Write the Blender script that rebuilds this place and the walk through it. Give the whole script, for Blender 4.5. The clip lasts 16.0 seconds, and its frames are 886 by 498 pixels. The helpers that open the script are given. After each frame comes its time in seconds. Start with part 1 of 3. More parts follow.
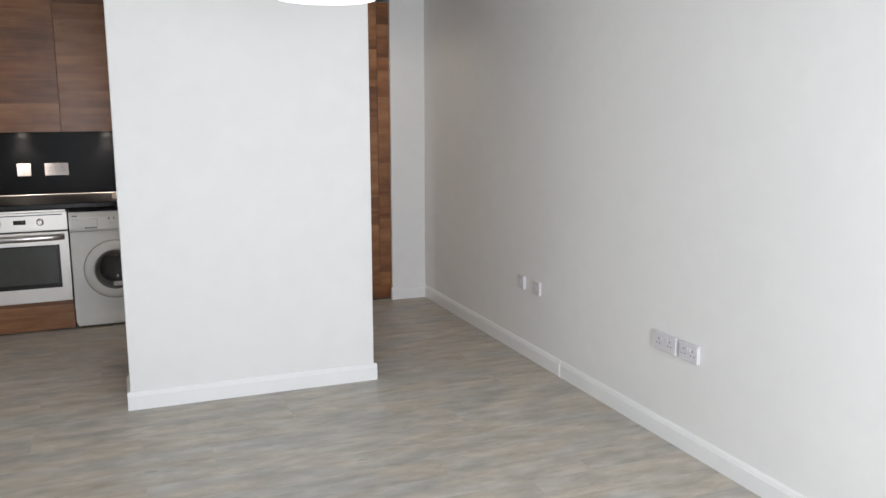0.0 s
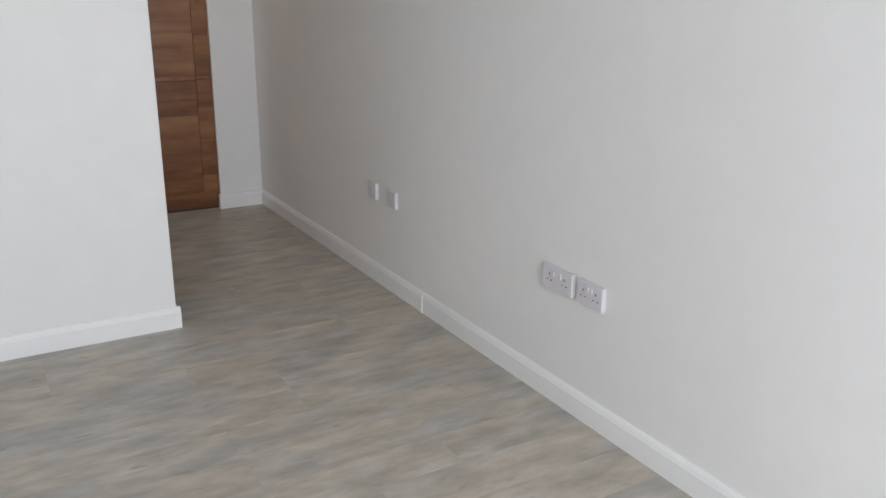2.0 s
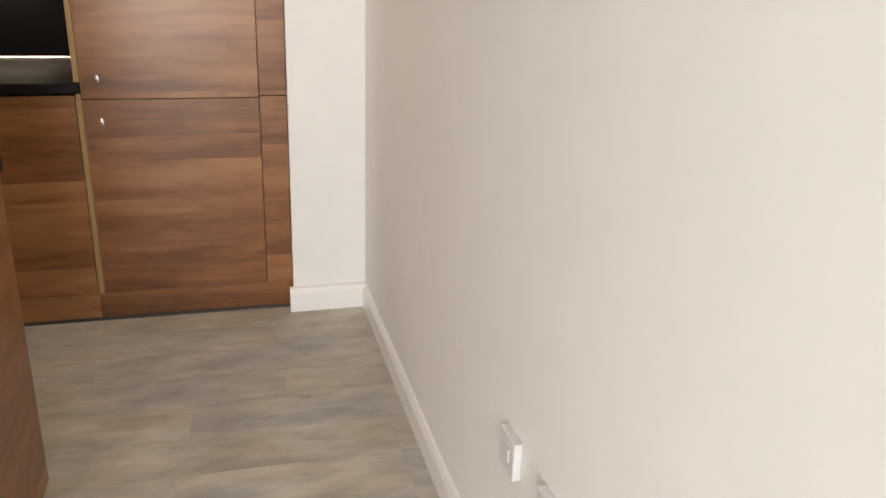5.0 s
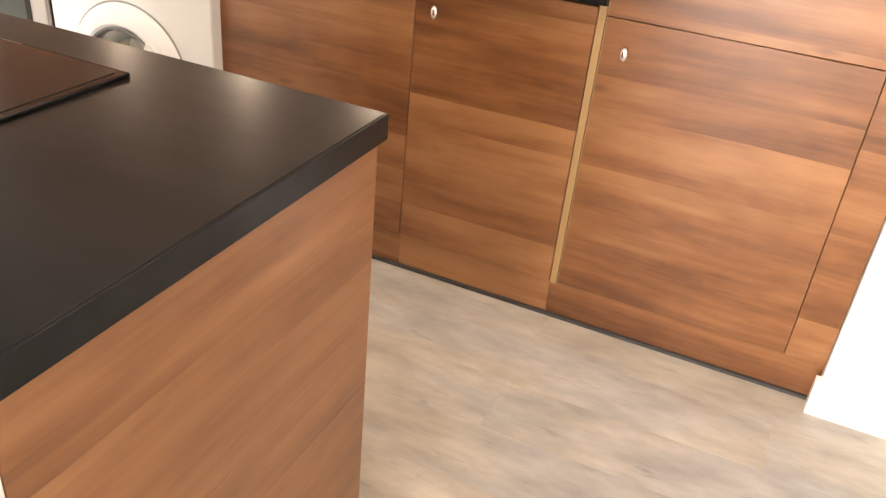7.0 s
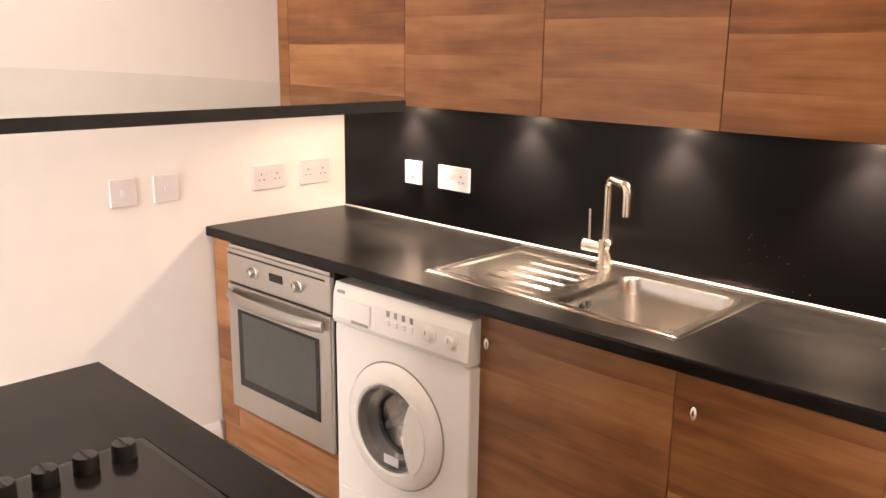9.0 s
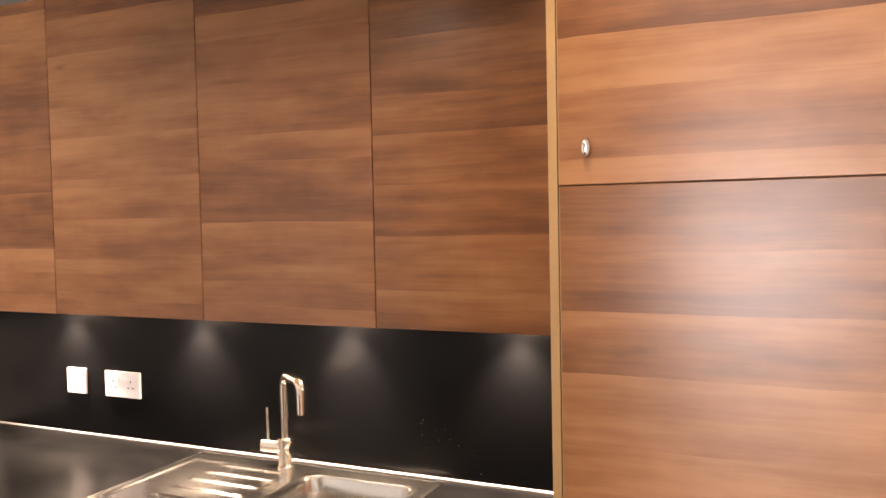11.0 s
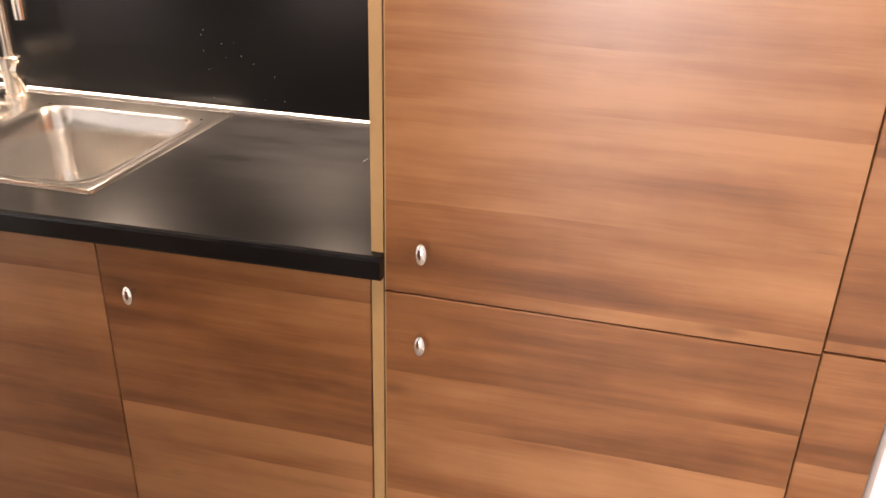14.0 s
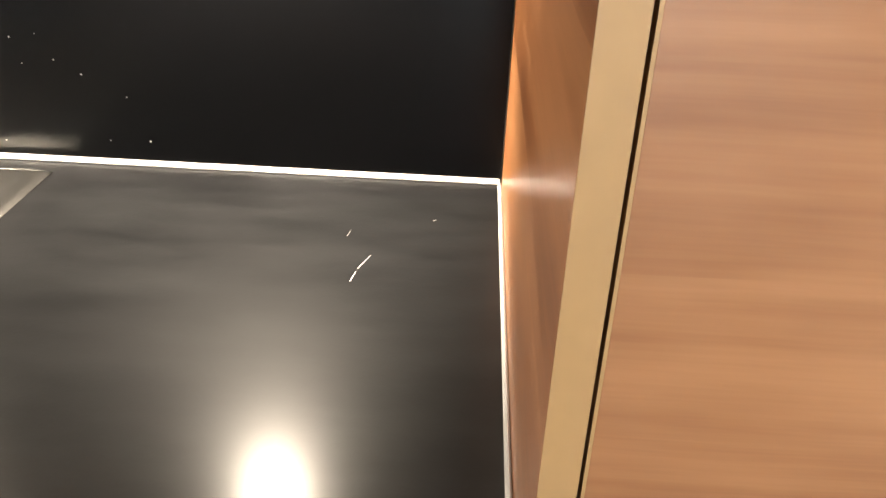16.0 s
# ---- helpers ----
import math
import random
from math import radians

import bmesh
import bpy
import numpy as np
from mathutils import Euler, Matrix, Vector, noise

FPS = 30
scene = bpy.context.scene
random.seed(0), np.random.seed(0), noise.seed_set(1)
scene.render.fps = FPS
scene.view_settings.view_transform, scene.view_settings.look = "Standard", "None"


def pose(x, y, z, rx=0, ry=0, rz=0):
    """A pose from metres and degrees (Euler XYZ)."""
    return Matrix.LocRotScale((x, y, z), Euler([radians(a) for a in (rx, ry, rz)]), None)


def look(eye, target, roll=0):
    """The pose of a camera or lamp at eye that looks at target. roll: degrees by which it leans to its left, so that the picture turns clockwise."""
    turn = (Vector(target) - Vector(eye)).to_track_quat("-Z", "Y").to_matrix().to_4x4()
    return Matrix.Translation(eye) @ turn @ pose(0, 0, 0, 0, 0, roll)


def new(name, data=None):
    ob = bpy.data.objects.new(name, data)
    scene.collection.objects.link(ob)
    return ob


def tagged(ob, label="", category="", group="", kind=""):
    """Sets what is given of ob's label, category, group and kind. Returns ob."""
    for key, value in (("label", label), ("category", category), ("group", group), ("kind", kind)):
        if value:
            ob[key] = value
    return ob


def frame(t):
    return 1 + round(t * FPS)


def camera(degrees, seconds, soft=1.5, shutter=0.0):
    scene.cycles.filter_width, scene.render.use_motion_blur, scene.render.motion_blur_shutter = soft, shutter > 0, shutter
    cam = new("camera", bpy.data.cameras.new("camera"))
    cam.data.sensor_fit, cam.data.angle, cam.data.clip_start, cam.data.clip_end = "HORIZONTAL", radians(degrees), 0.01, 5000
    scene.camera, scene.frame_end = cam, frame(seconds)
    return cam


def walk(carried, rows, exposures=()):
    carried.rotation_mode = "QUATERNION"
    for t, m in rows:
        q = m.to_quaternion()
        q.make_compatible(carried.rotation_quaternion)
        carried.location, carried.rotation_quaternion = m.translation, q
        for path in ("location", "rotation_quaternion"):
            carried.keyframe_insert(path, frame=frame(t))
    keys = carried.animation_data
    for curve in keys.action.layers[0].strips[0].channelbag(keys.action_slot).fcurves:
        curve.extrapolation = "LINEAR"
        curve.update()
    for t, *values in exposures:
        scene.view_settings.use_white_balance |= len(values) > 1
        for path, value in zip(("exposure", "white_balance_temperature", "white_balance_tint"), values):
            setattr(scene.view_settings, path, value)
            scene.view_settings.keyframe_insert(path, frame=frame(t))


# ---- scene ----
cam = camera(56.2, 16.0)
PATH = [
    (0, (-1.395, -6.38, 1.57), (-0.663, -4.55, 1.23), -0.1),
    (0.5, (-1.281, -6.259, 1.48), (-0.374, -4.537, 1.018), 0.3),
    (1, (-1.1, -6.026, 1.474), (-0.152, -4.352, 0.928), 0.0),
    (1.5, (-0.93, -5.744, 1.441), (0.029, -4.091, 0.851), 0.4),
    (2, (-0.765, -5.406, 1.457), (0.207, -3.769, 0.845), 0.7),
    (2.5, (-0.531, -5.044, 1.432), (0.411, -3.403, 0.785), 1.5),
    (3, (-0.343, -4.677, 1.425), (0.505, -2.986, 0.775), 1.2),
    (3.2, (-0.279, -4.518, 1.439), (0.561, -2.821, 0.796), 0.7),
    (5.3, (0.496, -2.893, 1.427), (0.823, -1.064, 0.685), 2.4),
    (5.5, (0.492, -2.766, 1.423), (0.691, -0.93, 0.655), 2.6),
    (6, (0.455, -2.384, 1.386), (0.465, -0.554, 0.579), 3.9),
    (6.5, (0.425, -2.095, 1.369), (0.165, -0.316, 0.493), 4.5),
    (7, (0.426, -1.915, 1.313), (-0.219, -0.312, 0.305), 5.9),
    (7.5, (0.392, -1.783, 1.341), (-0.549, -0.326, 0.346), 4.6),
    (8, (0.38, -1.724, 1.409), (-0.798, -0.344, 0.565), 3.4),
    (8.5, (0.396, -1.69, 1.497), (-0.939, -0.362, 0.823), 2.0),
    (9, (0.397, -1.671, 1.577), (-0.97, -0.288, 1.11), 0.7),
    (9.5, (0.407, -1.65, 1.635), (-0.894, -0.159, 1.344), 0.6),
    (10, (0.432, -1.636, 1.668), (-0.763, -0.038, 1.536), 0.0),
    (10.2, (0.452, -1.617, 1.677), (-0.697, 0.017, 1.58), -0.3),
    (12.3, (0.489, -1.511, 1.6), (0.086, 0.438, 1.395), -0.8),
    (12.5, (0.48, -1.505, 1.575), (0.072, 0.433, 1.292), -0.8),
    (13, (0.446, -1.443, 1.516), (0.028, 0.459, 1.058), -0.3),
    (13.5, (0.404, -1.242, 1.451), (-0.036, 0.597, 0.801), 0.1),
    (14, (0.343, -1.02, 1.428), (-0.097, 0.73, 0.567), 1.6),
    (14.5, (0.192, -0.747, 1.363), (-0.21, 0.994, 0.464), 2.3),
    (15, (0.058, -0.543, 1.338), (-0.08, 1.184, 0.339), 2.9),
    (15.4, (0.005, -0.352, 1.35), (-0.056, 1.396, 0.379), 4.2),
    (15.6, (-0.019, -0.315, 1.322), (-0.054, 1.471, 0.423), 4.8),
    (15.8, (-0.043, -0.304, 1.32), (-0.078, 1.47, 0.396), 4.7),
    (16, (-0.06, -0.282, 1.301), (-0.107, 1.465, 0.329), 2.4),
]
walk(cam, [(t, look(eye, target, roll)) for t, eye, target, roll in PATH],
     exposures=[(0, -0.58, 6250, 13), (0.5, -0.86, 6250, 14), (1, -1.1, 6250, 14), (1.5, -1.14, 6250, 14), (2, -0.88, 6250, 14), (3.2, -0.4, 6500, 13),
                (5.3, 0.38, 7150, 15), (5.5, 0.48, 7200, 16), (6, 0.78, 7250, 19), (6.5, 1.12, 7250, 19), (7, 1.66, 7250, 19), (7.5, 1.92, 7250, 20), (8, 2.05, 7450, 24),
                (8.5, 1.40, 7700, 28), (9, 1.08, 7750, 27), (9.5, 1.08, 7750, 27), (10.2, 1.2, 7750, 28),
                (12.3, 0.5, 6900, 20), (13, 0.9, 7000, 21), (14, 1.3, 7050, 25), (14.5, 1.45, 7050, 24), (15, 1.38, 6650, 12), (15.5, 1.3, 6550, 11), (16, 1.5, 6300, 9)])

# ---- world and lights ----
world = bpy.data.worlds.new("world")
scene.world = world
world.use_nodes = True
wn = world.node_tree
sky = wn.nodes.new("ShaderNodeTexSky")
sky.sky_type = "NISHITA"
sky.sun_disc = False
sky.sun_elevation = radians(35)
sky.sun_rotation = radians(200)
wn.links.new(sky.outputs[0], wn.nodes["Background"].inputs[0])
wn.nodes["Background"].inputs[1].default_value = 0.12


def lamp(name, kind, m, power, colour, **more):
    data = bpy.data.lights.new(name, kind)
    data.energy, data.color = power, colour
    for key, value in more.items():
        if key == "size":
            data.size = value
        elif key == "size_y":
            data.shape, data.size_y = "RECTANGLE", value
        elif key == "radius":
            data.shadow_soft_size = value
        elif key == "cone":
            data.spot_size, data.spot_blend = radians(value), 0.3
        elif key == "blend":
            data.spot_blend = value
    ob = new(name, data)
    ob.matrix_world = m
    return ob


# main dimensions
XW, XE, YN, YS, ZC = -2.442, 0.99, 0.60, -6.95, 2.45   # room inside
BLK = (-1.373, -0.045, -1.917, -1.615)                  # block wall behind the hob
WIN = (-1.8, 0.5, 0.25, 2.1)                        # living room window
XL, YL = -4.4, -2.35      # unseen living room beyond the kitchen side wall, widened to darken the corner
DAYLIGHT = (0.93, 0.97, 1.0)
WARM = (1.0, 0.83, 0.63)
lamp("window_daylight", "AREA", pose((WIN[0] + WIN[1]) / 2, YS - 0.02, (WIN[2] + WIN[3]) / 2, 90, 0, 0),
     172, DAYLIGHT, size=WIN[1] - WIN[0] - 0.1, size_y=WIN[3] - WIN[2] - 0.1)
PUCKS = [(-1.995, 0.528), (-1.408, 0.528), (-0.841, 0.528), (-0.295, 0.528)]
for px, py in PUCKS:
    lamp("puck_light", "SPOT", pose(px, py, 1.376), 5.2, WARM, radius=0.022, cone=176)
    lamp("puck_beam", "SPOT", pose(px, py, 1.376), 52, WARM, radius=0.022, cone=98, blend=1.0)
DOWNS = [(-1.98, -0.66), (-0.75, -0.55), (0.12, -0.55)]
for px, py in DOWNS:
    lamp("downlight_lamp", "SPOT", pose(px, py, ZC - 0.012), 11.0 if px < -1.5 else 15.5, (1.0, 0.88, 0.72), radius=0.035, cone=152, blend=0.5)
lamp("pendant_bulb", "POINT", pose(-0.62, -3.3, 2.06), 3, (1.0, 0.88, 0.72), radius=0.05)


# ---- materials ----
class Nodes:
    """Shorthand for a node material."""

    def __init__(self, name):
        self.mat = bpy.data.materials.new(name)
        self.mat.use_nodes = True
        self.tree = self.mat.node_tree
        self.bsdf = self.tree.nodes["Principled BSDF"]

    def add(self, kind, links=(), **values):
        node = self.tree.nodes.new("ShaderNode" + kind)
        for key, value in values.items():
            setattr(node, key, value)
        for key, value in dict(links).items():
            self.put(node.inputs[key], value)
        return node

    def put(self, socket, value):
        if isinstance(value, bpy.types.NodeSocket):
            self.tree.links.new(value, socket)
        else:
            socket.default_value = value

    def set(self, **values):
        for key, value in values.items():
            self.put(self.bsdf.inputs[key.replace("_", " ")], value)

    def ramp(self, fac, stops):
        node = self.add("ValToRGB", {"Fac": fac})
        els = node.color_ramp.elements
        while len(els) < len(stops):
            els.new(0.5)
        for el, (p, c) in zip(els, stops):
            el.position, el.color = p, (*c, 1) if len(c) == 3 else (c[0], c[0], c[0], 1)
        return node.outputs["Color"]

    def place(self, scale=(1, 1, 1), shift=None):
        g = self.add("NewGeometry")
        v = g.outputs["Position"]
        if shift is not None:
            v = self.add("VectorMath", {0: v, 1: shift}, operation="ADD").outputs[0]
        return self.add("VectorMath", {0: v, 1: scale}, operation="MULTIPLY").outputs[0]

    def noise(self, where, scale, detail=3.0, rough=0.55):
        n = self.add("TexNoise", {"Vector": where, "Scale": scale, "Detail": detail, "Roughness": rough})
        return n.outputs["Fac"]

    def bump(self, height, strength, distance=0.002):
        b = self.add("Bump", {"Height": height, "Strength": strength, "Distance": distance})
        self.put(self.bsdf.inputs["Normal"], b.outputs["Normal"])

    def mix(self, fac, a, b, blend="MIX"):
        n = self.add("Mix", data_type="RGBA", blend_type=blend)
        self.put(n.inputs["Factor"], fac)
        self.put(n.inputs["A"], a)
        self.put(n.inputs["B"], b)
        return n.outputs["Result"]


def simple(name, colour, rough=0.5, metal=0.0, vary=0.12, scale=40.0, relief=0.0, coat=0.0):
    n = Nodes(name)
    where = n.place()
    coarse = n.noise(where, scale * 0.12, 3)
    fine = n.noise(where, scale, 3)
    lo = tuple(c * (1 - vary) for c in colour)
    hi = tuple(min(1, c * (1 + vary)) for c in colour)
    both = n.add("Math", {0: coarse, 1: fine}, operation="ADD").outputs[0]
    half = n.add("Math", {0: both, 1: 0.5}, operation="MULTIPLY").outputs[0]
    n.set(Base_Color=n.ramp(half, [(0.3, lo), (0.7, hi)]), Metallic=metal)
    rr = n.add("MapRange", {"Value": coarse, "To Min": rough * 0.93, "To Max": min(1, rough * 1.07)})
    n.set(Roughness=rr.outputs[0])
    if coat:
        n.set(Coat_Weight=coat, Coat_Roughness=0.08)
    if relief:
        n.bump(fine, relief)
    return n.mat


def wood(name, dark, mid, light, rough=0.33):
    """Horizontal-grain laminate: staves of uneven height, each with its own tone and grain, streaks, pores, cross figure and small knots."""
    n = Nodes(name)

    def calc(op, *args):
        return n.add("Math", dict(enumerate(args)), operation=op).outputs[0]

    g = n.add("NewGeometry")
    sep = n.add("SeparateXYZ", {"Vector": g.outputs["Position"]})
    off = calc("MULTIPLY", n.add("ObjectInfo").outputs["Random"], 37.0)
    along = calc("ADD", calc("ADD", sep.outputs[0], sep.outputs[1]), off)
    up = calc("ADD", sep.outputs[2], off)

    def grain(x, z, sx, sz, detail=3.0):
        return n.noise(n.add("CombineXYZ", {"X": calc("MULTIPLY", x, sx), "Y": 0.0, "Z": calc("MULTIPLY", z, sz)}).outputs[0], 1.0, detail)

    slow = grain(along, up, 1.3, 2.2, 1)
    wave = grain(along, up, 5.0, 9.0, 2)
    z = calc("MULTIPLY_ADD", slow, 0.030, calc("MULTIPLY_ADD", wave, 0.007, up))
    uneven = grain(0.0, z, 0.0, 7.0, 0)
    steps = calc("MULTIPLY_ADD", uneven, 1.5, calc("MULTIPLY", z, 8.2))
    stave = calc("FLOOR", steps)
    inside = calc("FRACT", steps)
    tone = n.add("TexWhiteNoise", {"W": stave}, noise_dimensions="1D").outputs["Value"]
    x = calc("MULTIPLY_ADD", tone, 23.0, along)
    broad = grain(x, z, 2.0, 11.0, 2)
    streak = grain(x, z, 4.0, 32.0, 3)
    line = grain(x, z, 3.0, 120.0, 3)
    pore = grain(x, z, 16.0, 420.0, 2)
    figure = grain(x, z, 15.0, 16.0, 2)
    total = calc("MULTIPLY", tone, 0.17)
    for value, weight in ((inside, 0.07), (broad, 0.48), (streak, 0.22), (line, 0.14), (pore, 0.08), (figure, 0.09)):
        total = calc("MULTIPLY_ADD", value, weight, total)
    base = n.ramp(total, [(0.475, dark), (0.607, mid), (0.772, light)])
    spot = n.add("TexVoronoi", {"Vector": n.add("CombineXYZ", {"X": calc("MULTIPLY", x, 2.3), "Y": 0.0, "Z": calc("MULTIPLY", z, 6.5)}).outputs[0], "Scale": 1.0})
    knot = n.ramp(calc("MULTIPLY_ADD", figure, 0.06, spot.outputs["Distance"]), [(0.045, (0.55,)), (0.12, (0.0,))])
    base = n.mix(knot, base, (*(c * 0.7 for c in dark), 1))
    n.set(Base_Color=base)
    n.set(Roughness=n.add("MapRange", {"Value": streak, "To Min": rough * 0.9, "To Max": rough * 1.12}).outputs[0])
    n.bump(pore, 0.04, 0.001)
    return n.mat


def floor_vinyl():
    n = Nodes("floor_vinyl")
    g = n.add("NewGeometry")
    seed = n.add("ObjectInfo").outputs["Random"]
    off = n.add("Math", {0: seed, 1: 53.0}, operation="MULTIPLY").outputs[0]
    shift = n.add("CombineXYZ", {"X": off, "Y": off, "Z": 0.0}).outputs[0]
    where = n.add("VectorMath", {0: g.outputs["Position"], 1: shift}, operation="ADD").outputs[0]

    def stretched(s, scale, detail):
        v = n.add("VectorMath", {0: where, 1: s}, operation="MULTIPLY").outputs[0]
        return n.noise(v, scale, detail, 0.6)

    broad = stretched((2.4, 6.0, 1), 1.9, 5)
    streak = stretched((4.5, 19.0, 1), 2.2, 5)
    pore = stretched((6.0, 120.0, 1), 2.2, 3)
    cool = stretched((1.5, 4.0, 1), 1.1, 2)
    knots = stretched((4.2, 15.0, 1), 1.9, 4)
    s = n.add("Math", {0: broad, 1: 0.74}, operation="MULTIPLY").outputs[0]
    s = n.add("Math", {0: streak, 1: 0.11, 2: s}, operation="MULTIPLY_ADD").outputs[0]
    s = n.add("Math", {0: pore, 1: 0.05, 2: s}, operation="MULTIPLY_ADD").outputs[0]
    warm = n.ramp(s, [(0.29, (0.330, 0.290, 0.235)), (0.45, (0.44, 0.397, 0.326)), (0.61, (0.565, 0.520, 0.438))])
    grey = n.ramp(s, [(0.29, (0.285, 0.285, 0.282)), (0.45, (0.375, 0.372, 0.362)), (0.61, (0.485, 0.480, 0.464))])
    k = n.ramp(cool, [(0.43, (0.0,)), (0.62, (0.65,))])
    base = n.mix(k, warm, grey)
    dark = n.ramp(knots, [(0.61, (0.0,)), (0.76, (0.55,))])
    base = n.mix(dark, base, (0.17, 0.165, 0.16, 1))
    t = n.add("MapRange", {"Value": seed, "To Min": 0.96, "To Max": 1.04}).outputs[0]
    base = n.mix(1.0, base, n.add("CombineXYZ", {"X": t, "Y": t, "Z": t}).outputs[0], "MULTIPLY")
    n.set(Base_Color=base, Roughness=n.add("MapRange", {"Value": streak, "To Min": 0.38, "To Max": 0.55}).outputs[0])
    n.bump(streak, 0.05, 0.001)
    return n.mat


def wall_paint(name, colour):
    n = Nodes(name)
    where = n.place()
    big = n.noise(where, 1.1, 3)
    roller = n.noise(where, 190, 2)
    patch = n.noise(where, 9, 4)
    lo = tuple(c * 0.965 for c in colour)
    m = n.add("Math", {0: big, 1: patch}, operation="MULTIPLY").outputs[0]
    n.set(Base_Color=n.ramp(m, [(0.12, lo), (0.40, colour)]), Roughness=0.62)
    n.bump(roller, 0.10, 0.0008)
    return n.mat


def worktop_laminate():
    """Satin black laminate with a fine pebbled skin, wiping marks and a patchy, slightly paler tone."""
    n = Nodes("black_worktop")
    wipe = n.noise(n.place((5.0, 6.5, 3.0)), 3.0, 3)
    pebble = n.noise(n.place(), 420, 2)
    skin = n.add("Math", {0: wipe, 1: 6.0, 2: pebble}, operation="MULTIPLY_ADD").outputs[0]
    # noise that lifts the black a little in soft patches
    mottle = n.noise(n.place((3.0, 9.0, 3.0), (0.2, 0.1, 0.0)), 2.0, 4)
    n.set(Base_Color=n.ramp(mottle, [(0.34, (0.0028, 0.0029, 0.0032)), (0.76, (0.0085, 0.0086, 0.0090))]))
    n.set(Specular_IOR_Level=0.06, Roughness=0.46, Coat_Weight=0.42, Coat_Roughness=0.225)
    n.bump(skin, 0.08, 0.0008)
    return n.mat


def brushed(name, colour, rough):
    n = Nodes(name)
    fine = n.noise(n.place((4, 60, 60)), 9, 3)
    wipe = n.noise(n.place(), 3, 1)
    n.set(Metallic=1.0, Base_Color=n.ramp(fine, [(0.3, tuple(c * 0.97 for c in colour)), (0.7, tuple(c * 1.03 for c in colour))]))
    n.set(Roughness=n.add("MapRange", {"Value": wipe, "From Min": 0.25, "From Max": 0.75, "To Min": rough * 0.95, "To Max": rough * 1.06}).outputs[0])
    n.set(Anisotropic=0.25)
    return n.mat


def clear_glass(name, colour, rough=0.0):
    n = Nodes(name)
    n.set(Base_Color=(*colour, 1), Transmission_Weight=1.0, Roughness=rough, IOR=1.5)
    return n.mat


def glow(name, colour, strength):
    n = Nodes(name)
    n.set(Base_Color=(0.9, 0.9, 0.9, 1), Emission_Color=(*colour, 1), Emission_Strength=strength)
    return n.mat


M_WALNUT = wood("walnut_laminate", (0.126, 0.046, 0.0162), (0.228, 0.092, 0.0335), (0.350, 0.162, 0.067), 0.29)
M_EDGE = simple("tan_edge_band", (0.37, 0.222, 0.092), 0.45, vary=0.08)
M_CARCASS = simple("carcass_dark", (0.07, 0.034, 0.018), 0.6)
M_FLOOR = floor_vinyl()
M_WALL = wall_paint("wall_paint_white", (0.80, 0.795, 0.78))
M_CEIL = wall_paint("ceiling_paint", (0.82, 0.82, 0.80))
M_TRIM = simple("skirting_gloss_white", (0.82, 0.82, 0.81), 0.32, vary=0.02, scale=25)
M_TOP = worktop_laminate()
M_SPLASH = simple("black_splashback", (0.0020, 0.0021, 0.0025), 0.29, vary=0.10, scale=12)
M_SPLASH.node_tree.nodes["Principled BSDF"].inputs["Specular IOR Level"].default_value = 0.14
M_SPLASH.node_tree.nodes["Principled BSDF"].inputs["Coat Weight"].default_value = 0.0
M_SPLASH.node_tree.nodes["Principled BSDF"].inputs["Coat Roughness"].default_value = 0.13
M_SEAL = simple("pale_seal_strip", (0.34, 0.33, 0.32), 0.35, vary=0.06)
M_STEEL = brushed("brushed_steel", (0.50, 0.485, 0.46), 0.23)
M_OVEN = brushed("oven_steel", (0.56, 0.54, 0.51), 0.34)
M_CHROME = simple("chrome", (0.80, 0.79, 0.77), 0.10, metal=1.0, vary=0.03)
M_TAP = brushed("tap_steel", (0.70, 0.65, 0.57), 0.20)
M_WHITE = simple("appliance_white", (0.80, 0.80, 0.77), 0.28, vary=0.02, scale=20)
M_PLATE = simple("socket_plastic", (0.66, 0.64, 0.66), 0.35, vary=0.03, scale=60)
M_DARK = simple("dark_plastic", (0.012, 0.012, 0.013), 0.42, vary=0.1)
M_GREY = simple("grey_plastic", (0.30, 0.30, 0.30), 0.4, vary=0.1)
# near-black colour for the shadow line painted at the plinth foot
M_FOOT = simple("foot_shadow", (0.045, 0.042, 0.040), 0.5, vary=0.15)
M_RING = simple("door_ring", (0.15, 0.15, 0.148), 0.34, vary=0.08)
M_PRINT = simple("grey_print", (0.33, 0.33, 0.34), 0.5)
M_BLACKGLASS = simple("black_glass", (0.012, 0.012, 0.012), 0.08, vary=0.3)
M_HOB = simple("hob_ceramic", (0.016, 0.015, 0.015), 0.16, vary=0.05, scale=30)
M_HOB.node_tree.nodes["Principled BSDF"].inputs["Specular IOR Level"].default_value = 0.28
M_OVENGLASS = simple("oven_glass", (0.058, 0.063, 0.057), 0.12, vary=0.08)
M_PORT = clear_glass("porthole_glass", (0.86, 0.87, 0.86))
M_PORT.node_tree.nodes["Principled BSDF"].inputs["Alpha"].default_value = 0.45
M_DRUMDARK = simple("drum_interior", (0.035, 0.034, 0.033), 0.36, metal=0.3, vary=0.15)
M_SEALRUBBER = simple("door_rubber", (0.085, 0.085, 0.083), 0.42, vary=0.12)
M_GLASS = clear_glass("hood_glass", (0.52, 0.67, 0.63))
M_PANE = clear_glass("window_glass", (0.97, 0.98, 0.98))
M_PUCK = glow("puck_glow", WARM, 45.0)
M_DOWN = glow("downlight_glow", (1.0, 0.86, 0.70), 12.0)
M_SHADE = glow("lit_shade", (1.0, 0.96, 0.9), 2.2)


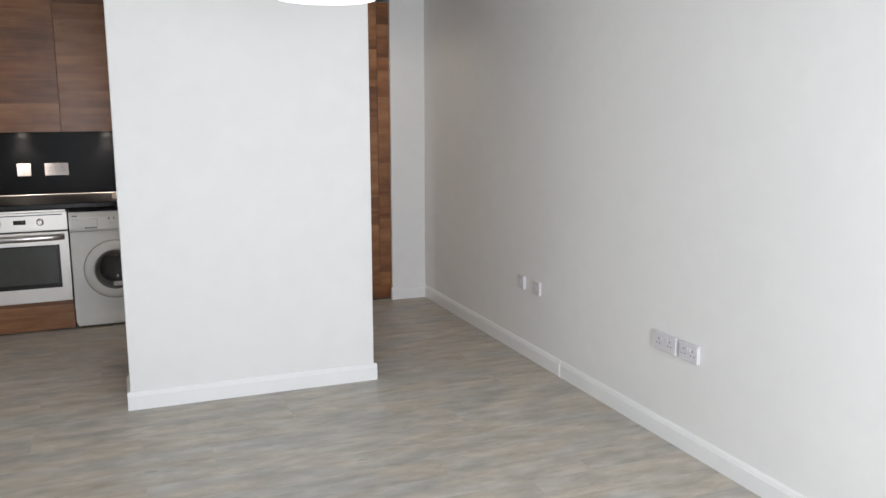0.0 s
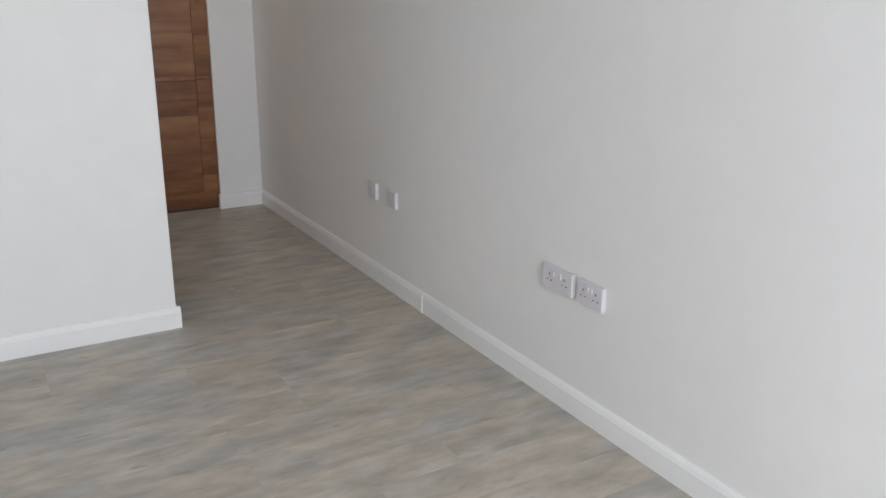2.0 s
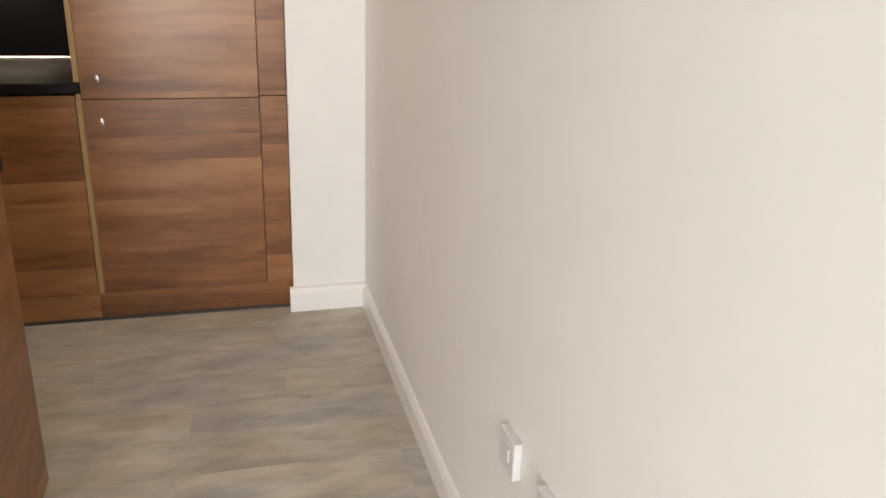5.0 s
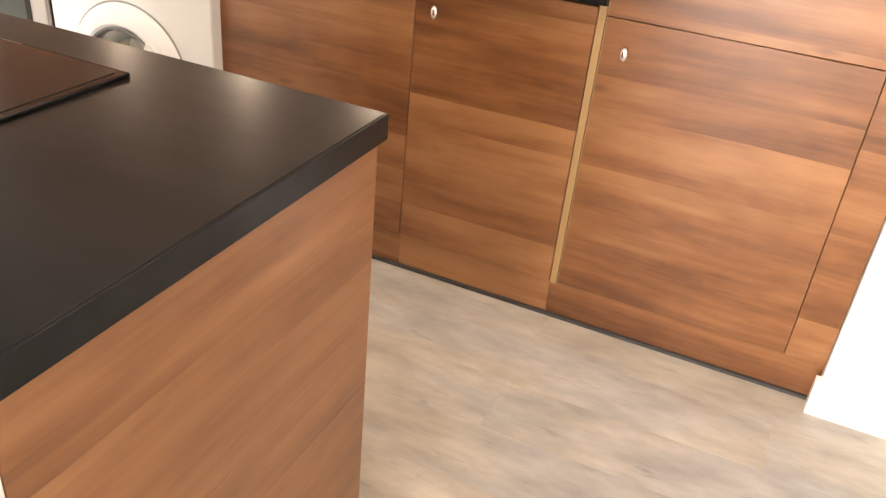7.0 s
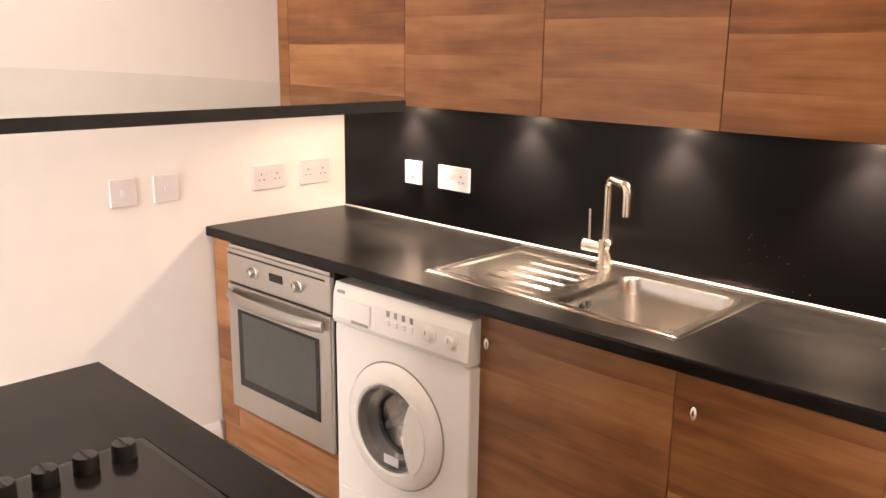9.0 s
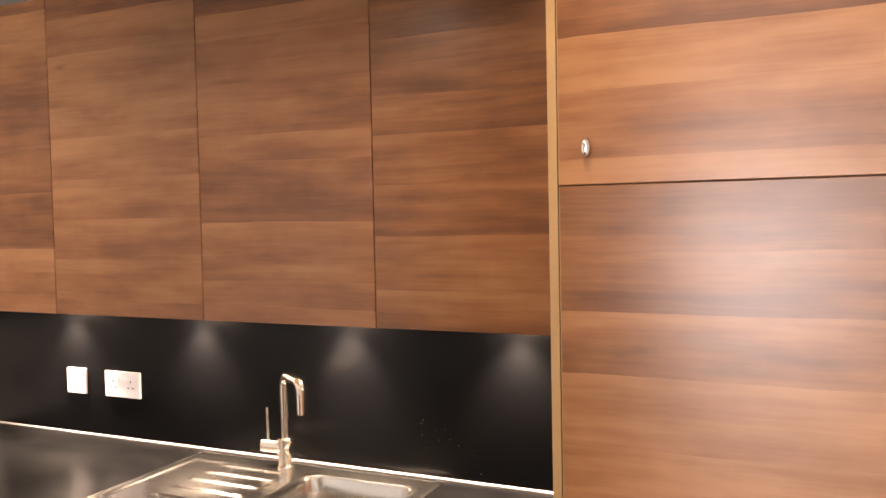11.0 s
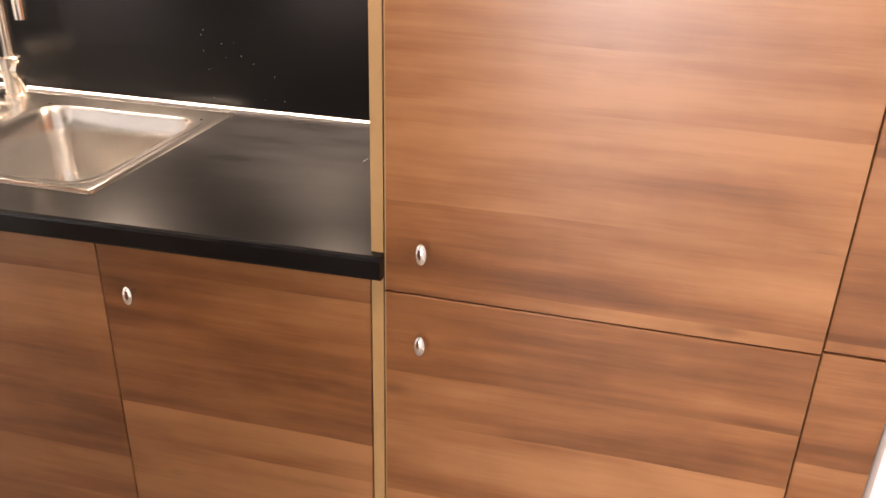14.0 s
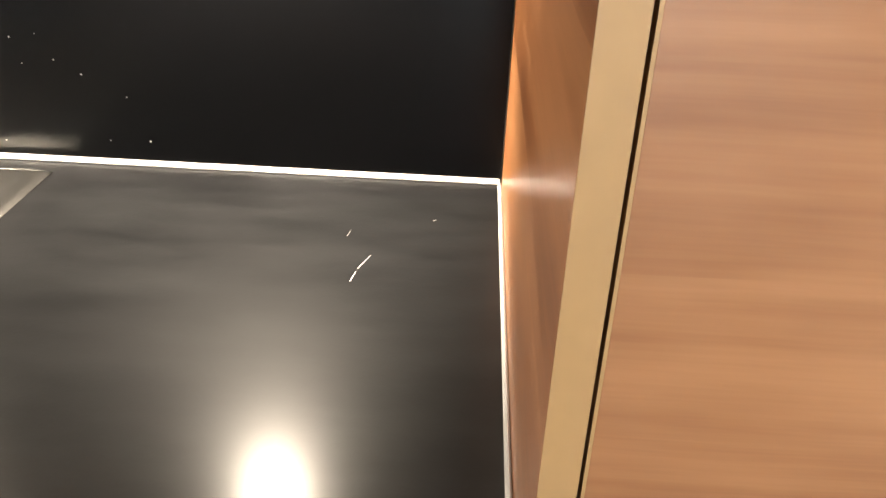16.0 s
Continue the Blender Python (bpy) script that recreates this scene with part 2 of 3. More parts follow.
# ---- mesh helpers ----
def box(bm, x0, x1, y0, y1, z0, z1, bevel=0.0, seg=1):
    r = bmesh.ops.create_cube(bm, size=1, matrix=Matrix.Translation(((x0 + x1) / 2, (y0 + y1) / 2, (z0 + z1) / 2))
                              @ Matrix.Diagonal((x1 - x0, y1 - y0, z1 - z0, 1)))
    if bevel:
        edges = {e for v in r["verts"] for e in v.link_edges}
        bmesh.ops.bevel(bm, geom=list(edges), offset=bevel, segments=seg, affect="EDGES", profile=0.5)
    return bm


def boxed(*args, **more):
    return box(bmesh.new(), *args, **more)


def lathe(bm, profile, m, steps=32):
    """Turn (radius, height) pairs about the local z axis."""
    rings = []
    for r, h in profile:
        if r < 1e-6:
            rings.append([bm.verts.new(m @ Vector((0, 0, h)))])
        else:
            rings.append([bm.verts.new(m @ Vector((r * math.cos(math.tau * k / steps), r * math.sin(math.tau * k / steps), h))) for k in range(steps)])
    for a, b in zip(rings, rings[1:]):
        for k in range(steps):
            j = (k + 1) % steps
            if len(a) == 1 and len(b) == 1:
                continue
            if len(a) == 1:
                bm.faces.new((a[0], b[k], b[j]))
            elif len(b) == 1:
                bm.faces.new((a[k], b[0], a[j]))
            else:
                bm.faces.new((a[k], b[k], b[j], a[j]))
    bmesh.ops.recalc_face_normals(bm, faces=bm.faces[:])
    return bm


def tube(bm, points, radius, steps=14):
    pts = [Vector(p) for p in points]
    rings, side = [], None
    for i, p in enumerate(pts):
        d = (pts[min(i + 1, len(pts) - 1)] - pts[max(i - 1, 0)]).normalized()
        if side is None:
            side = d.orthogonal().normalized()
        side = (side - d * side.dot(d)).normalized()
        up = d.cross(side)
        rings.append([bm.verts.new(p + radius * (math.cos(math.tau * k / steps) * side + math.sin(math.tau * k / steps) * up)) for k in range(steps)])
    for a, b in zip(rings, rings[1:]):
        for k in range(steps):
            bm.faces.new((a[k], a[(k + 1) % steps], b[(k + 1) % steps], b[k]))
    bm.faces.new(rings[0][::-1])
    bm.faces.new(rings[-1])
    bmesh.ops.recalc_face_normals(bm, faces=bm.faces[:])
    return bm


def rounded(cx, cy, w, d, r, n=6):
    out = []
    for sx, sy, a0 in ((1, 1, 0), (-1, 1, 90), (-1, -1, 180), (1, -1, 270)):
        for k in range(n + 1):
            a = radians(a0 + 90 * k / n)
            out.append((cx + sx * (w / 2 - r) + r * math.cos(a), cy + sy * (d / 2 - r) + r * math.sin(a)))
    return out


def loft(bm, loops, close=True):
    rings = [[bm.verts.new(p) for p in loop] for loop in loops]
    n = len(rings[0])
    for a, b in zip(rings, rings[1:]):
        for k in range(n):
            bm.faces.new((a[k], a[(k + 1) % n], b[(k + 1) % n], b[k]))
    if close:
        bm.faces.new(rings[-1])
    bmesh.ops.recalc_face_normals(bm, faces=bm.faces[:])
    return bm


def obj(name, bm, material, smooth=False):
    me = bpy.data.meshes.new(name)
    if smooth:
        for f in bm.faces:
            f.smooth = True
        for e in bm.edges:
            if len(e.link_faces) == 2 and e.calc_face_angle(0) > 0.6:
                e.smooth = False
    bm.to_mesh(me)
    bm.free()
    me.materials.append(material)
    return new(name, me)


def part(name, bm, material, parent, label="", smooth=False):
    ob = obj(name, bm, material, smooth)
    ob.parent = parent
    ob.matrix_parent_inverse = parent.matrix_basis.inverted()
    return tagged(ob, label)


def thing(name, at, label, category, group=""):
    ob = new(name)
    ob.location = at
    ob.matrix_basis = Matrix.Translation(at)
    ob.empty_display_size = 0.1
    return tagged(ob, label, category, group)


def structure(name, bm, material, label, category, smooth=False):
    return tagged(obj(name, bm, material, smooth), label, category, kind="structure")


# ---- the shell ----
T = 0.12
structure("wall_east", boxed(XE, XE + T, YS, YN + T, 0, ZC), M_WALL, "white painted plaster wall of the living room", "wall")
structure("wall_west", boxed(XW - T, XW, YL, YN + T, 0, ZC), M_WALL, "white painted kitchen side wall", "wall")
# Unseen walls: an assumed wider living room, so less light bounces into the kitchen.
structure("wall_return", boxed(XL, XW - T, YL, YL + T, 0, ZC), M_WALL, "unseen white return wall, added to widen the room and cut bounce light", "wall")
structure("wall_far_west", boxed(XL - T, XL, YS, YL + T, 0, ZC), M_WALL, "unseen white living room side wall, set far off to cut bounce light", "wall")
structure("wall_north", boxed(XW, XE, YN, YN + T, 0, ZC), M_WALL, "white painted wall behind the kitchen units", "wall")
bm = bmesh.new()
box(bm, XL - T, WIN[0], YS - T, YS, 0, ZC)
box(bm, WIN[1], XE + T, YS - T, YS, 0, ZC)
box(bm, WIN[0], WIN[1], YS - T, YS, 0, WIN[2])
box(bm, WIN[0], WIN[1], YS - T, YS, WIN[3], ZC)
structure("wall_south", bm, M_WALL, "white painted window wall", "wall")
slab = boxed(XL - T, XE + T, YS - T, YL + T, ZC, ZC + 0.15)
box(slab, XW - T, XE + T, YL + T, YN + T, ZC, ZC + 0.15)
structure("ceiling", slab, M_CEIL, "flat white painted ceiling", "ceiling")
structure("partition_wall", boxed(BLK[0], BLK[1], BLK[2], BLK[3], 0, ZC, bevel=0.003), M_WALL, "white painted freestanding block wall behind the hob", "wall")
structure("pier_wall", boxed(0.702, XE, -0.020, YN, 0, ZC, bevel=0.003), M_WALL, "white painted pier beside the tall cabinet", "wall")

win = thing("window_1", ((WIN[0] + WIN[1]) / 2, YS - 0.06, WIN[2]), "white framed two-pane living room window", "window")
win["kind"] = "structure"
for x0, x1, z0, z1 in ((WIN[0], WIN[1], WIN[2], WIN[2] + 0.05), (WIN[0], WIN[1], WIN[3] - 0.05, WIN[3]),
                       (WIN[0], WIN[0] + 0.05, WIN[2] + 0.05, WIN[3] - 0.05), (WIN[1] - 0.05, WIN[1], WIN[2] + 0.05, WIN[3] - 0.05),
                       (-0.675, -0.625, WIN[2] + 0.05, WIN[3] - 0.05)):
    part("window_frame", boxed(x0, x1, YS - 0.10, YS - 0.05, z0, z1, bevel=0.004), M_TRIM, win)
for x0, x1 in ((WIN[0] + 0.05, -0.675), (-0.625, WIN[1] - 0.05)):
    pane = part("pane", boxed(x0, x1, YS - 0.08, YS - 0.074, WIN[2] + 0.05, WIN[3] - 0.05), M_PANE, win, "clear glass pane")
    pane.visible_shadow = False


# ---- skirting ----
SK_H, SK_T = 0.096, 0.016


def skirting(p, q, normal, name="baseboard", deep=SK_T):
    """A moulded skirting board from p to q on the floor, standing out along normal."""
    prof = [(0, 0), (deep, 0), (deep, SK_H - 0.022), (deep - 0.003, SK_H - 0.017), (deep - 0.003, SK_H - 0.013),
            (deep - 0.008, SK_H - 0.003), (deep - 0.011, SK_H), (0, SK_H)]
    bm = bmesh.new()
    nv = Vector((*normal, 0))
    a = [bm.verts.new(Vector((*p, z)) + nv * o) for o, z in prof]
    b = [bm.verts.new(Vector((*q, z)) + nv * o) for o, z in prof]
    for k in range(len(prof)):
        j = (k + 1) % len(prof)
        bm.faces.new((a[k], a[j], b[j], b[k]))
    bm.faces.new(a[::-1])
    bm.faces.new(b)
    bmesh.ops.recalc_face_normals(bm, faces=bm.faces[:])
    return structure(name, bm, M_TRIM, "white gloss moulded skirting board", "baseboard")


skirting((XE, -2.290), (XE, -0.054), (-1, 0))
skirting((XE, YS), (XE, -2.2985), (-1, 0))
structure("trim", boxed(XE - SK_T - 0.0060, XE - 0.004, -2.2982, -2.2903, 0, SK_H - 0.014, bevel=0.0008), M_TRIM, "white filler at the skirting joint", "trim")
skirting((0.702 - SK_T, -0.020), (XE - 0.001, -0.020), (0, -1), deep=0.034)
skirting((BLK[0] - SK_T, BLK[2]), (BLK[1] + SK_T, BLK[2]), (0, -1))
skirting((BLK[1], BLK[2]), (BLK[1], BLK[3]), (1, 0))
skirting((BLK[0], BLK[2]), (BLK[0], BLK[3]), (-1, 0))
skirting((XW, YL), (XW, -0.085), (1, 0))
skirting((XL, YS), (XE, YS), (0, 1))
skirting((XL, YL), (XW, YL), (0, -1))

# ---- kitchen units ----
YF = 0.0          # door fronts
ZP, ZD, ZT = 0.113, 0.862, 0.908     # plinth top, door top, worktop top
ZU0, ZU1 = 1.393, 2.365   # wall units
SPLIT = 0.846
G = 0.0012


def knob(parent, x, z, y=YF):
    bm = bmesh.new()
    tube(bm, [(x, y, z), (x, y - 0.016, z)], 0.0045, 10)
    part_k = part("handle", bm, M_CHROME, parent, "small oval chrome knob", smooth=True)
    r = bmesh.new()
    bmesh.ops.create_uvsphere(r, u_segments=16, v_segments=10, radius=1, matrix=Matrix.Translation((x, y - 0.019, z)) @ Matrix.Diagonal((0.0092, 0.0070, 0.0175, 1)))
    part("knob_cap", r, M_CHROME, part_k, smooth=True)


def door_leaf(parent, x0, x1, z0, z1, y=YF, name="door"):
    return part(name, boxed(x0 + G, x1 - G, y, y + 0.018, z0 + G, z1 - G, bevel=0.0012), M_WALNUT, parent)


def base_unit(x0, x1, knob_x):
    u = thing("base_cabinet", ((x0 + x1) / 2, 0.3, 0), "walnut laminate base cabinet with a single door", "cabinet", "kitchen base cabinets")
    part("body", boxed(x0, x1, 0.020, 0.58, ZP, 0.70), M_CARCASS, u)
    d = door_leaf(u, x0, x1, ZP, ZD)
    knob(d, knob_x, 0.777)
    # dark strip in place of the shade where plinth meets floor
    part("foot_shadow", boxed(x0, x1, 0.0, 0.019, 0.0005, 0.0098), M_FOOT, u, "dark strip standing in for the shadow line at the floor")
    part("plinth", boxed(x0, x1, 0.010, 0.019, 0.010, ZP - 0.001), M_WALNUT, u)
    return u


base_unit(-0.487, -0.021, -0.426)
base_unit(-1.106, -0.487, -1.060)

tall = thing("tall_cabinet", (0.3, 0.3, 0), "walnut laminate tall fridge cabinet with three doors", "cabinet")
part("body", boxed(0.001, 0.6995, 0.020, 0.59, ZP, ZU1), M_CARCASS, tall)
part("side_panel", boxed(-0.0195, -0.0015, 0.0005, 0.584, ZP - 0.002, ZU1, bevel=0.0008), M_WALNUT, tall)
part("panel_edging", boxed(-0.0195, -0.0015, -0.0012, 0.0004, ZP - 0.002, ZU1), M_EDGE, tall, "tan edge band of the side panel")
for z0, z1, kz in ((ZP, SPLIT, 0.772), (SPLIT, 1.724, 0.922), (1.724, ZU1, 1.795)):
    d = door_leaf(tall, 0.0, 0.602, z0, z1)
    part("edging", boxed(G - 0.0006, G + 0.0010, -0.0003, 0.0175, z0 + G + 0.0004, z1 - G - 0.0004), M_EDGE, d, "thin tan edge band")
    knob(d, 0.060, kz)
part("filler_panel", boxed(0.6028, 0.6995, 0.0, 0.018, ZP, SPLIT + 0.004, bevel=0.001), M_WALNUT, tall)
part("filler_panel", boxed(0.6028, 0.6995, 0.0, 0.018, SPLIT + 0.0075, ZU1, bevel=0.001), M_WALNUT, tall)
# same painted shadow line under the tall cabinet
part("foot_shadow", boxed(-0.02, 0.7015, 0.0, 0.019, 0.0005, 0.0098), M_FOOT, tall, "dark strip standing in for the shadow line at the floor")
part("plinth", boxed(-0.02, 0.7015, 0.010, 0.019, 0.010, ZP - 0.001), M_WALNUT, tall)

# wall units
UX = [-2.372, -1.706, -1.121, -0.564, -0.021]
YU = 0.262
for a, b in zip(UX, UX[1:]):
    u = thing("wall_cabinet", ((a + b) / 2, 0.42, ZU0), "handleless walnut laminate wall cabinet", "cabinet", "kitchen wall cabinets")
    part("body", boxed(a + 0.0003, b - 0.0003, YU + 0.020, YN - 0.001, ZU0, ZU1), M_WALNUT, u)
    door_leaf(u, a, b, ZU0 - 0.004, ZU1, YU)
u = thing("filler_strip", (-2.41, 0.42, ZU0), "narrow walnut filler beside the wall cabinets", "panel")
part("panel", boxed(XW + 0.001, UX[0] - 0.002, YU, YN - 0.001, ZU0 - 0.004, ZU1, bevel=0.001), M_WALNUT, u)
for px, py in PUCKS:
    p = thing("under_cabinet_light", (px, py, ZU0), "small round warm under-cabinet puck light, lit", "light", "under-cabinet lights")
    bm = bmesh.new()
    lathe(bm, [(0.024, -0.009), (0.034, -0.009), (0.036, -0.001), (0.036, 0.0)], pose(px, py, ZU0 - 0.0005))
    part("ring", bm, M_CHROME, p, smooth=True)
    bm = bmesh.new()
    lathe(bm, [(0, -0.006), (0.024, -0.006), (0.024, -0.001)], pose(px, py, ZU0 - 0.0005), 24)
    part("lens", bm, M_PUCK, p, "glowing lens")

# splashback and seals
s = thing("splashback", (-1.2, 0.59, ZT), "glossy black kitchen splashback panel", "splashback")
part("panel", boxed(XW + 0.001, -0.021, 0.586, 0.599, ZT - 0.03, ZU0 - 0.001), M_SPLASH, s)
seal = thing("seal_strip", (-1.2, 0.58, ZT), "pale sealing strip along the worktop", "trim")
bm = bmesh.new()
pr = [(0.586, ZT), (0.580, ZT), (0.5796, ZT + 0.0015), (0.583, ZT + 0.0048), (0.586, ZT + 0.0055)]
a = [bm.verts.new((XW + 0.002, y, z)) for y, z in pr]
b = [bm.verts.new((-0.022, y, z)) for y, z in pr]
for k in range(5):
    bm.faces.new((a[k], a[(k + 1) % 5], b[(k + 1) % 5], b[k]))
bmesh.ops.recalc_face_normals(bm, faces=bm.faces[:])
part("back_seal", bm, M_SEAL, seal)
part("side_seal", boxed(-0.0245, -0.0200, 0.01, 0.576, ZT, ZT + 0.004, bevel=0.0015), M_SEAL, seal)

# worktop with the sink's cut-out
SX0, SX1, SY0, SY1 = -1.398, -0.523, 0.056, 0.552
BX0, BX1, BY0, BY1 = -0.930, -0.556, 0.083, 0.482   # bowl
wt = thing("worktop", (-1.2, 0.28, ZT), "matt black laminate kitchen worktop with a sink cut-out", "worktop")
Z0 = ZT - 0.038
bm = bmesh.new()
xs, ys = [XW + 0.001, BX0 - 0.01, BX1 + 0.01, -0.0205], [0.0, BY0 - 0.01, BY1 + 0.01, 0.5855]
vs = [[bm.verts.new((x, y, ZT)) for y in ys] for x in xs]
for i in range(3):
    for j in range(3):
        if (i, j) != (1, 1):
            bm.faces.new((vs[i][j], vs[i + 1][j], vs[i + 1][j + 1], vs[i][j + 1]))
low = bmesh.ops.extrude_face_region(bm, geom=bm.faces[:])["geom"]
bmesh.ops.translate(bm, vec=(0, 0, Z0 - ZT), verts=[v for v in low if isinstance(v, bmesh.types.BMVert)])
bmesh.ops.recalc_face_normals(bm, faces=bm.faces[:])
part("top", bm, M_TOP, wt)
bm = bmesh.new()
prof = [(0.0, Z0), (-0.0165, Z0), (-0.0200, Z0 + 0.0015), (-0.0215, Z0 + 0.005), (-0.0215, ZT - 0.007), (-0.0200, ZT - 0.0025), (-0.0160, ZT), (0.0, ZT)]
a = [bm.verts.new((XW + 0.001, y - 0.076 if y < 0 else 0.0, z)) for y, z in prof]
b = [bm.verts.new((-0.0204, y, z)) for y, z in prof]
for k in range(len(prof)):
    j = (k + 1) % len(prof)
    bm.faces.new((a[k], a[j], b[j], b[k]))
bm.faces.new(a[::-1])
bm.faces.new(b)
bmesh.ops.recalc_face_normals(bm, faces=bm.faces[:])
part("front_edge", bm, M_TOP, wt)
bm = bmesh.new()
a = [bm.verts.new((-0.0204, y if y < -0.0013 else -0.0013, z)) for y, z in prof]
b = [bm.verts.new((0.0, y if y < -0.0013 else -0.0013, z)) for y, z in prof]
for k in range(len(prof)):
    j = (k + 1) % len(prof)
    bm.faces.new((a[k], a[j], b[j], b[k]))
bm.faces.new(a[::-1])
bm.faces.new(b)
bmesh.ops.recalc_face_normals(bm, faces=bm.faces[:])
part("edge_end", bm, M_TOP, wt)
for x0, y0, x1, y1, w in ((-0.160, 0.354, -0.157, 0.372, 0.0012), (-0.156, 0.378, -0.147, 0.404, 0.0009), (-0.175, 0.44, -0.173, 0.452, 0.0008), (-0.092, 0.482, -0.089, 0.485, 0.0014)):
    dx, dy = y1 - y0, -(x1 - x0)
    ll = math.hypot(dx, dy) / w
    bm = bmesh.new()
    bm.faces.new([bm.verts.new(p) for p in ((x0 - dx / ll / 2, y0 - dy / ll / 2, ZT + 0.0004), (x0 + dx / ll / 2, y0 + dy / ll / 2, ZT + 0.0004),
                                            (x1 + dx / ll / 4, y1 + dy / ll / 4, ZT + 0.0004), (x1 - dx / ll / 4, y1 - dy / ll / 4, ZT + 0.0004))])
    bmesh.ops.recalc_face_normals(bm, faces=bm.faces[:])
    part("scratch", bm, M_SEAL, wt, "short pale scratch")

rng = random.Random(12)
for k in range(14):
    dx, dz, r = rng.uniform(-0.62, -0.40), rng.uniform(ZT + 0.02, ZT + 0.17), rng.uniform(0.0006, 0.0013)
    bm = bmesh.new()
    lathe(bm, [(0.0, 0.0006), (r, 0.0)], pose(dx, 0.5859, dz, 90, 0, 0), 6)
    part("dust_speck", bm, M_SEAL, s, "pale dust speck")

# sink: plate with ridged drainer, and a bowl
sink = thing("sink", (-0.96, 0.3, ZT), "stainless steel inset sink with a ridged drainer and one bowl", "sink")
NX, NY = 150, 84


def plate_z(x, y):
    edge = min(x - SX0, SX1 - x, y - SY0, SY1 - y)
    z = ZT + 0.0008 + 0.0045 * min(1.0, max(0.0, edge / 0.008)) ** 0.6
    dx0, dx1, dy0, dy1 = SX0 + 0.035, BX0 - 0.045, SY0 + 0.035, SY1 - 0.075
    inset = min(x - dx0, dx1 - x, y - dy0, dy1 - y)
    if inset > 0:
        dip = min(1.0, inset / 0.014)
        z -= 0.0042 * dip * dip * (3 - 2 * dip)
        u = (x - dx0) / (dx1 - dx0)
        if u > 0.30:
            w = min(1.0, (u - 0.30) / 0.05) * min(1.0, (1 - u) / 0.04) * min(1.0, inset / 0.02)
            z += 0.0046 * w * max(0.0, math.sin((y - dy0) / (dy1 - dy0) * math.pi * 11)) ** 2
    return z


bm = bmesh.new()
grid = [[bm.verts.new((SX0 + (SX1 - SX0) * i / NX, SY0 + (SY1 - SY0) * j / NY,
                       plate_z(SX0 + (SX1 - SX0) * i / NX, SY0 + (SY1 - SY0) * j / NY))) for j in range(NY + 1)] for i in range(NX + 1)]
for i in range(NX):
    for j in range(NY):
        cx, cy = SX0 + (SX1 - SX0) * (i + 0.5) / NX, SY0 + (SY1 - SY0) * (j + 0.5) / NY
        if BX0 < cx < BX1 and BY0 < cy < BY1:
            continue
        bm.faces.new((grid[i][j], grid[i + 1][j], grid[i + 1][j + 1], grid[i][j + 1]))
part("drainer", bm, M_STEEL, sink, "ridged steel drainer", smooth=True)
bm = bmesh.new()
bcx, bcy, bw, bd = (BX0 + BX1) / 2, (BY0 + BY1) / 2, BX1 - BX0, BY1 - BY0
loops = []
for grow, z, r in ((0.012, ZT + 0.0058, 0.062), (0.004, ZT + 0.0066, 0.056), (-0.004, ZT + 0.0045, 0.052), (-0.010, ZT - 0.004, 0.050),
                   (-0.016, ZT - 0.05, 0.050), (-0.026, ZT - 0.130, 0.050), (-0.036, ZT - 0.155, 0.045), (-0.060, ZT - 0.168, 0.040), (-0.14, ZT - 0.171, 0.03)):
    loops.append([(x, y, z) for x, y in rounded(bcx, bcy, bw + 2 * grow, bd + 2 * grow, r)])
loft(bm, loops)
part("bowl", bm, M_STEEL, sink, "deep square bowl", smooth=True)
bm = bmesh.new()
lathe(bm, [(0.0, 0.003), (0.018, 0.003), (0.020, 0.005), (0.038, 0.004), (0.042, 0.0)], pose(bcx, bcy, ZT - 0.171))
part("drain", bm, M_CHROME, sink, smooth=True)
for k in range(2):
    bm = bmesh.new()
    lathe(bm, [(0.0, 0.002), (0.010, 0.002), (0.012, 0.0)], pose(BX0 + 0.0165, bcy - 0.055 + 0.030 * k, ZT - 0.042, 0, 90, 0), 16)
    part("overflow", bm, M_DARK, sink)

tap = thing("mixer_tap", (-1.02, 0.50, ZT), "brushed steel swan-neck mixer tap with a pin lever", "tap")
tx, ty = -1.030, 0.502
bm = bmesh.new()
lathe(bm, [(0.0, 0.0), (0.027, 0.0), (0.027, 0.006), (0.0225, 0.009), (0.0225, 0.088), (0.020, 0.091), (0.0, 0.091)], pose(tx, ty, ZT + 0.005), 28)
part("body", bm, M_TAP, tap, smooth=True)
pts = [(tx, ty, ZT + 0.09), (tx, ty, ZT + 0.258)]
dirx, diry, R, reach = 0.82, -0.57, 0.030, 0.085
for k in range(1, 9):
    a = radians(90 * k / 8)
    o = R * (1 - math.cos(a))
    pts.append((tx + dirx * o, ty + diry * o, ZT + 0.258 + R * math.sin(a)))
for k in range(0, 9):
    a = radians(90 * k / 8)
    o = R + reach + R * math.sin(a)
    pts.append((tx + dirx * o, ty + diry * o, ZT + 0.258 + R * math.cos(a)))
pts.append((tx + dirx * o, ty + diry * o, ZT + 0.196))
part("spout", tube(bmesh.new(), pts, 0.0125, 18), M_TAP, tap, smooth=True)
part("lever_housing", tube(bmesh.new(), [(tx + 0.026, ty, ZT + 0.066), (tx - 0.050, ty, ZT + 0.066), (tx - 0.0502, ty, ZT + 0.066), (tx - 0.080, ty, ZT + 0.066)], 0.0205, 22), M_TAP, tap, smooth=True)
part("lever", tube(bmesh.new(), [(tx - 0.062, ty, ZT + 0.08), (tx - 0.064, ty, ZT + 0.185)], 0.0052, 12), M_TAP, tap, smooth=True)

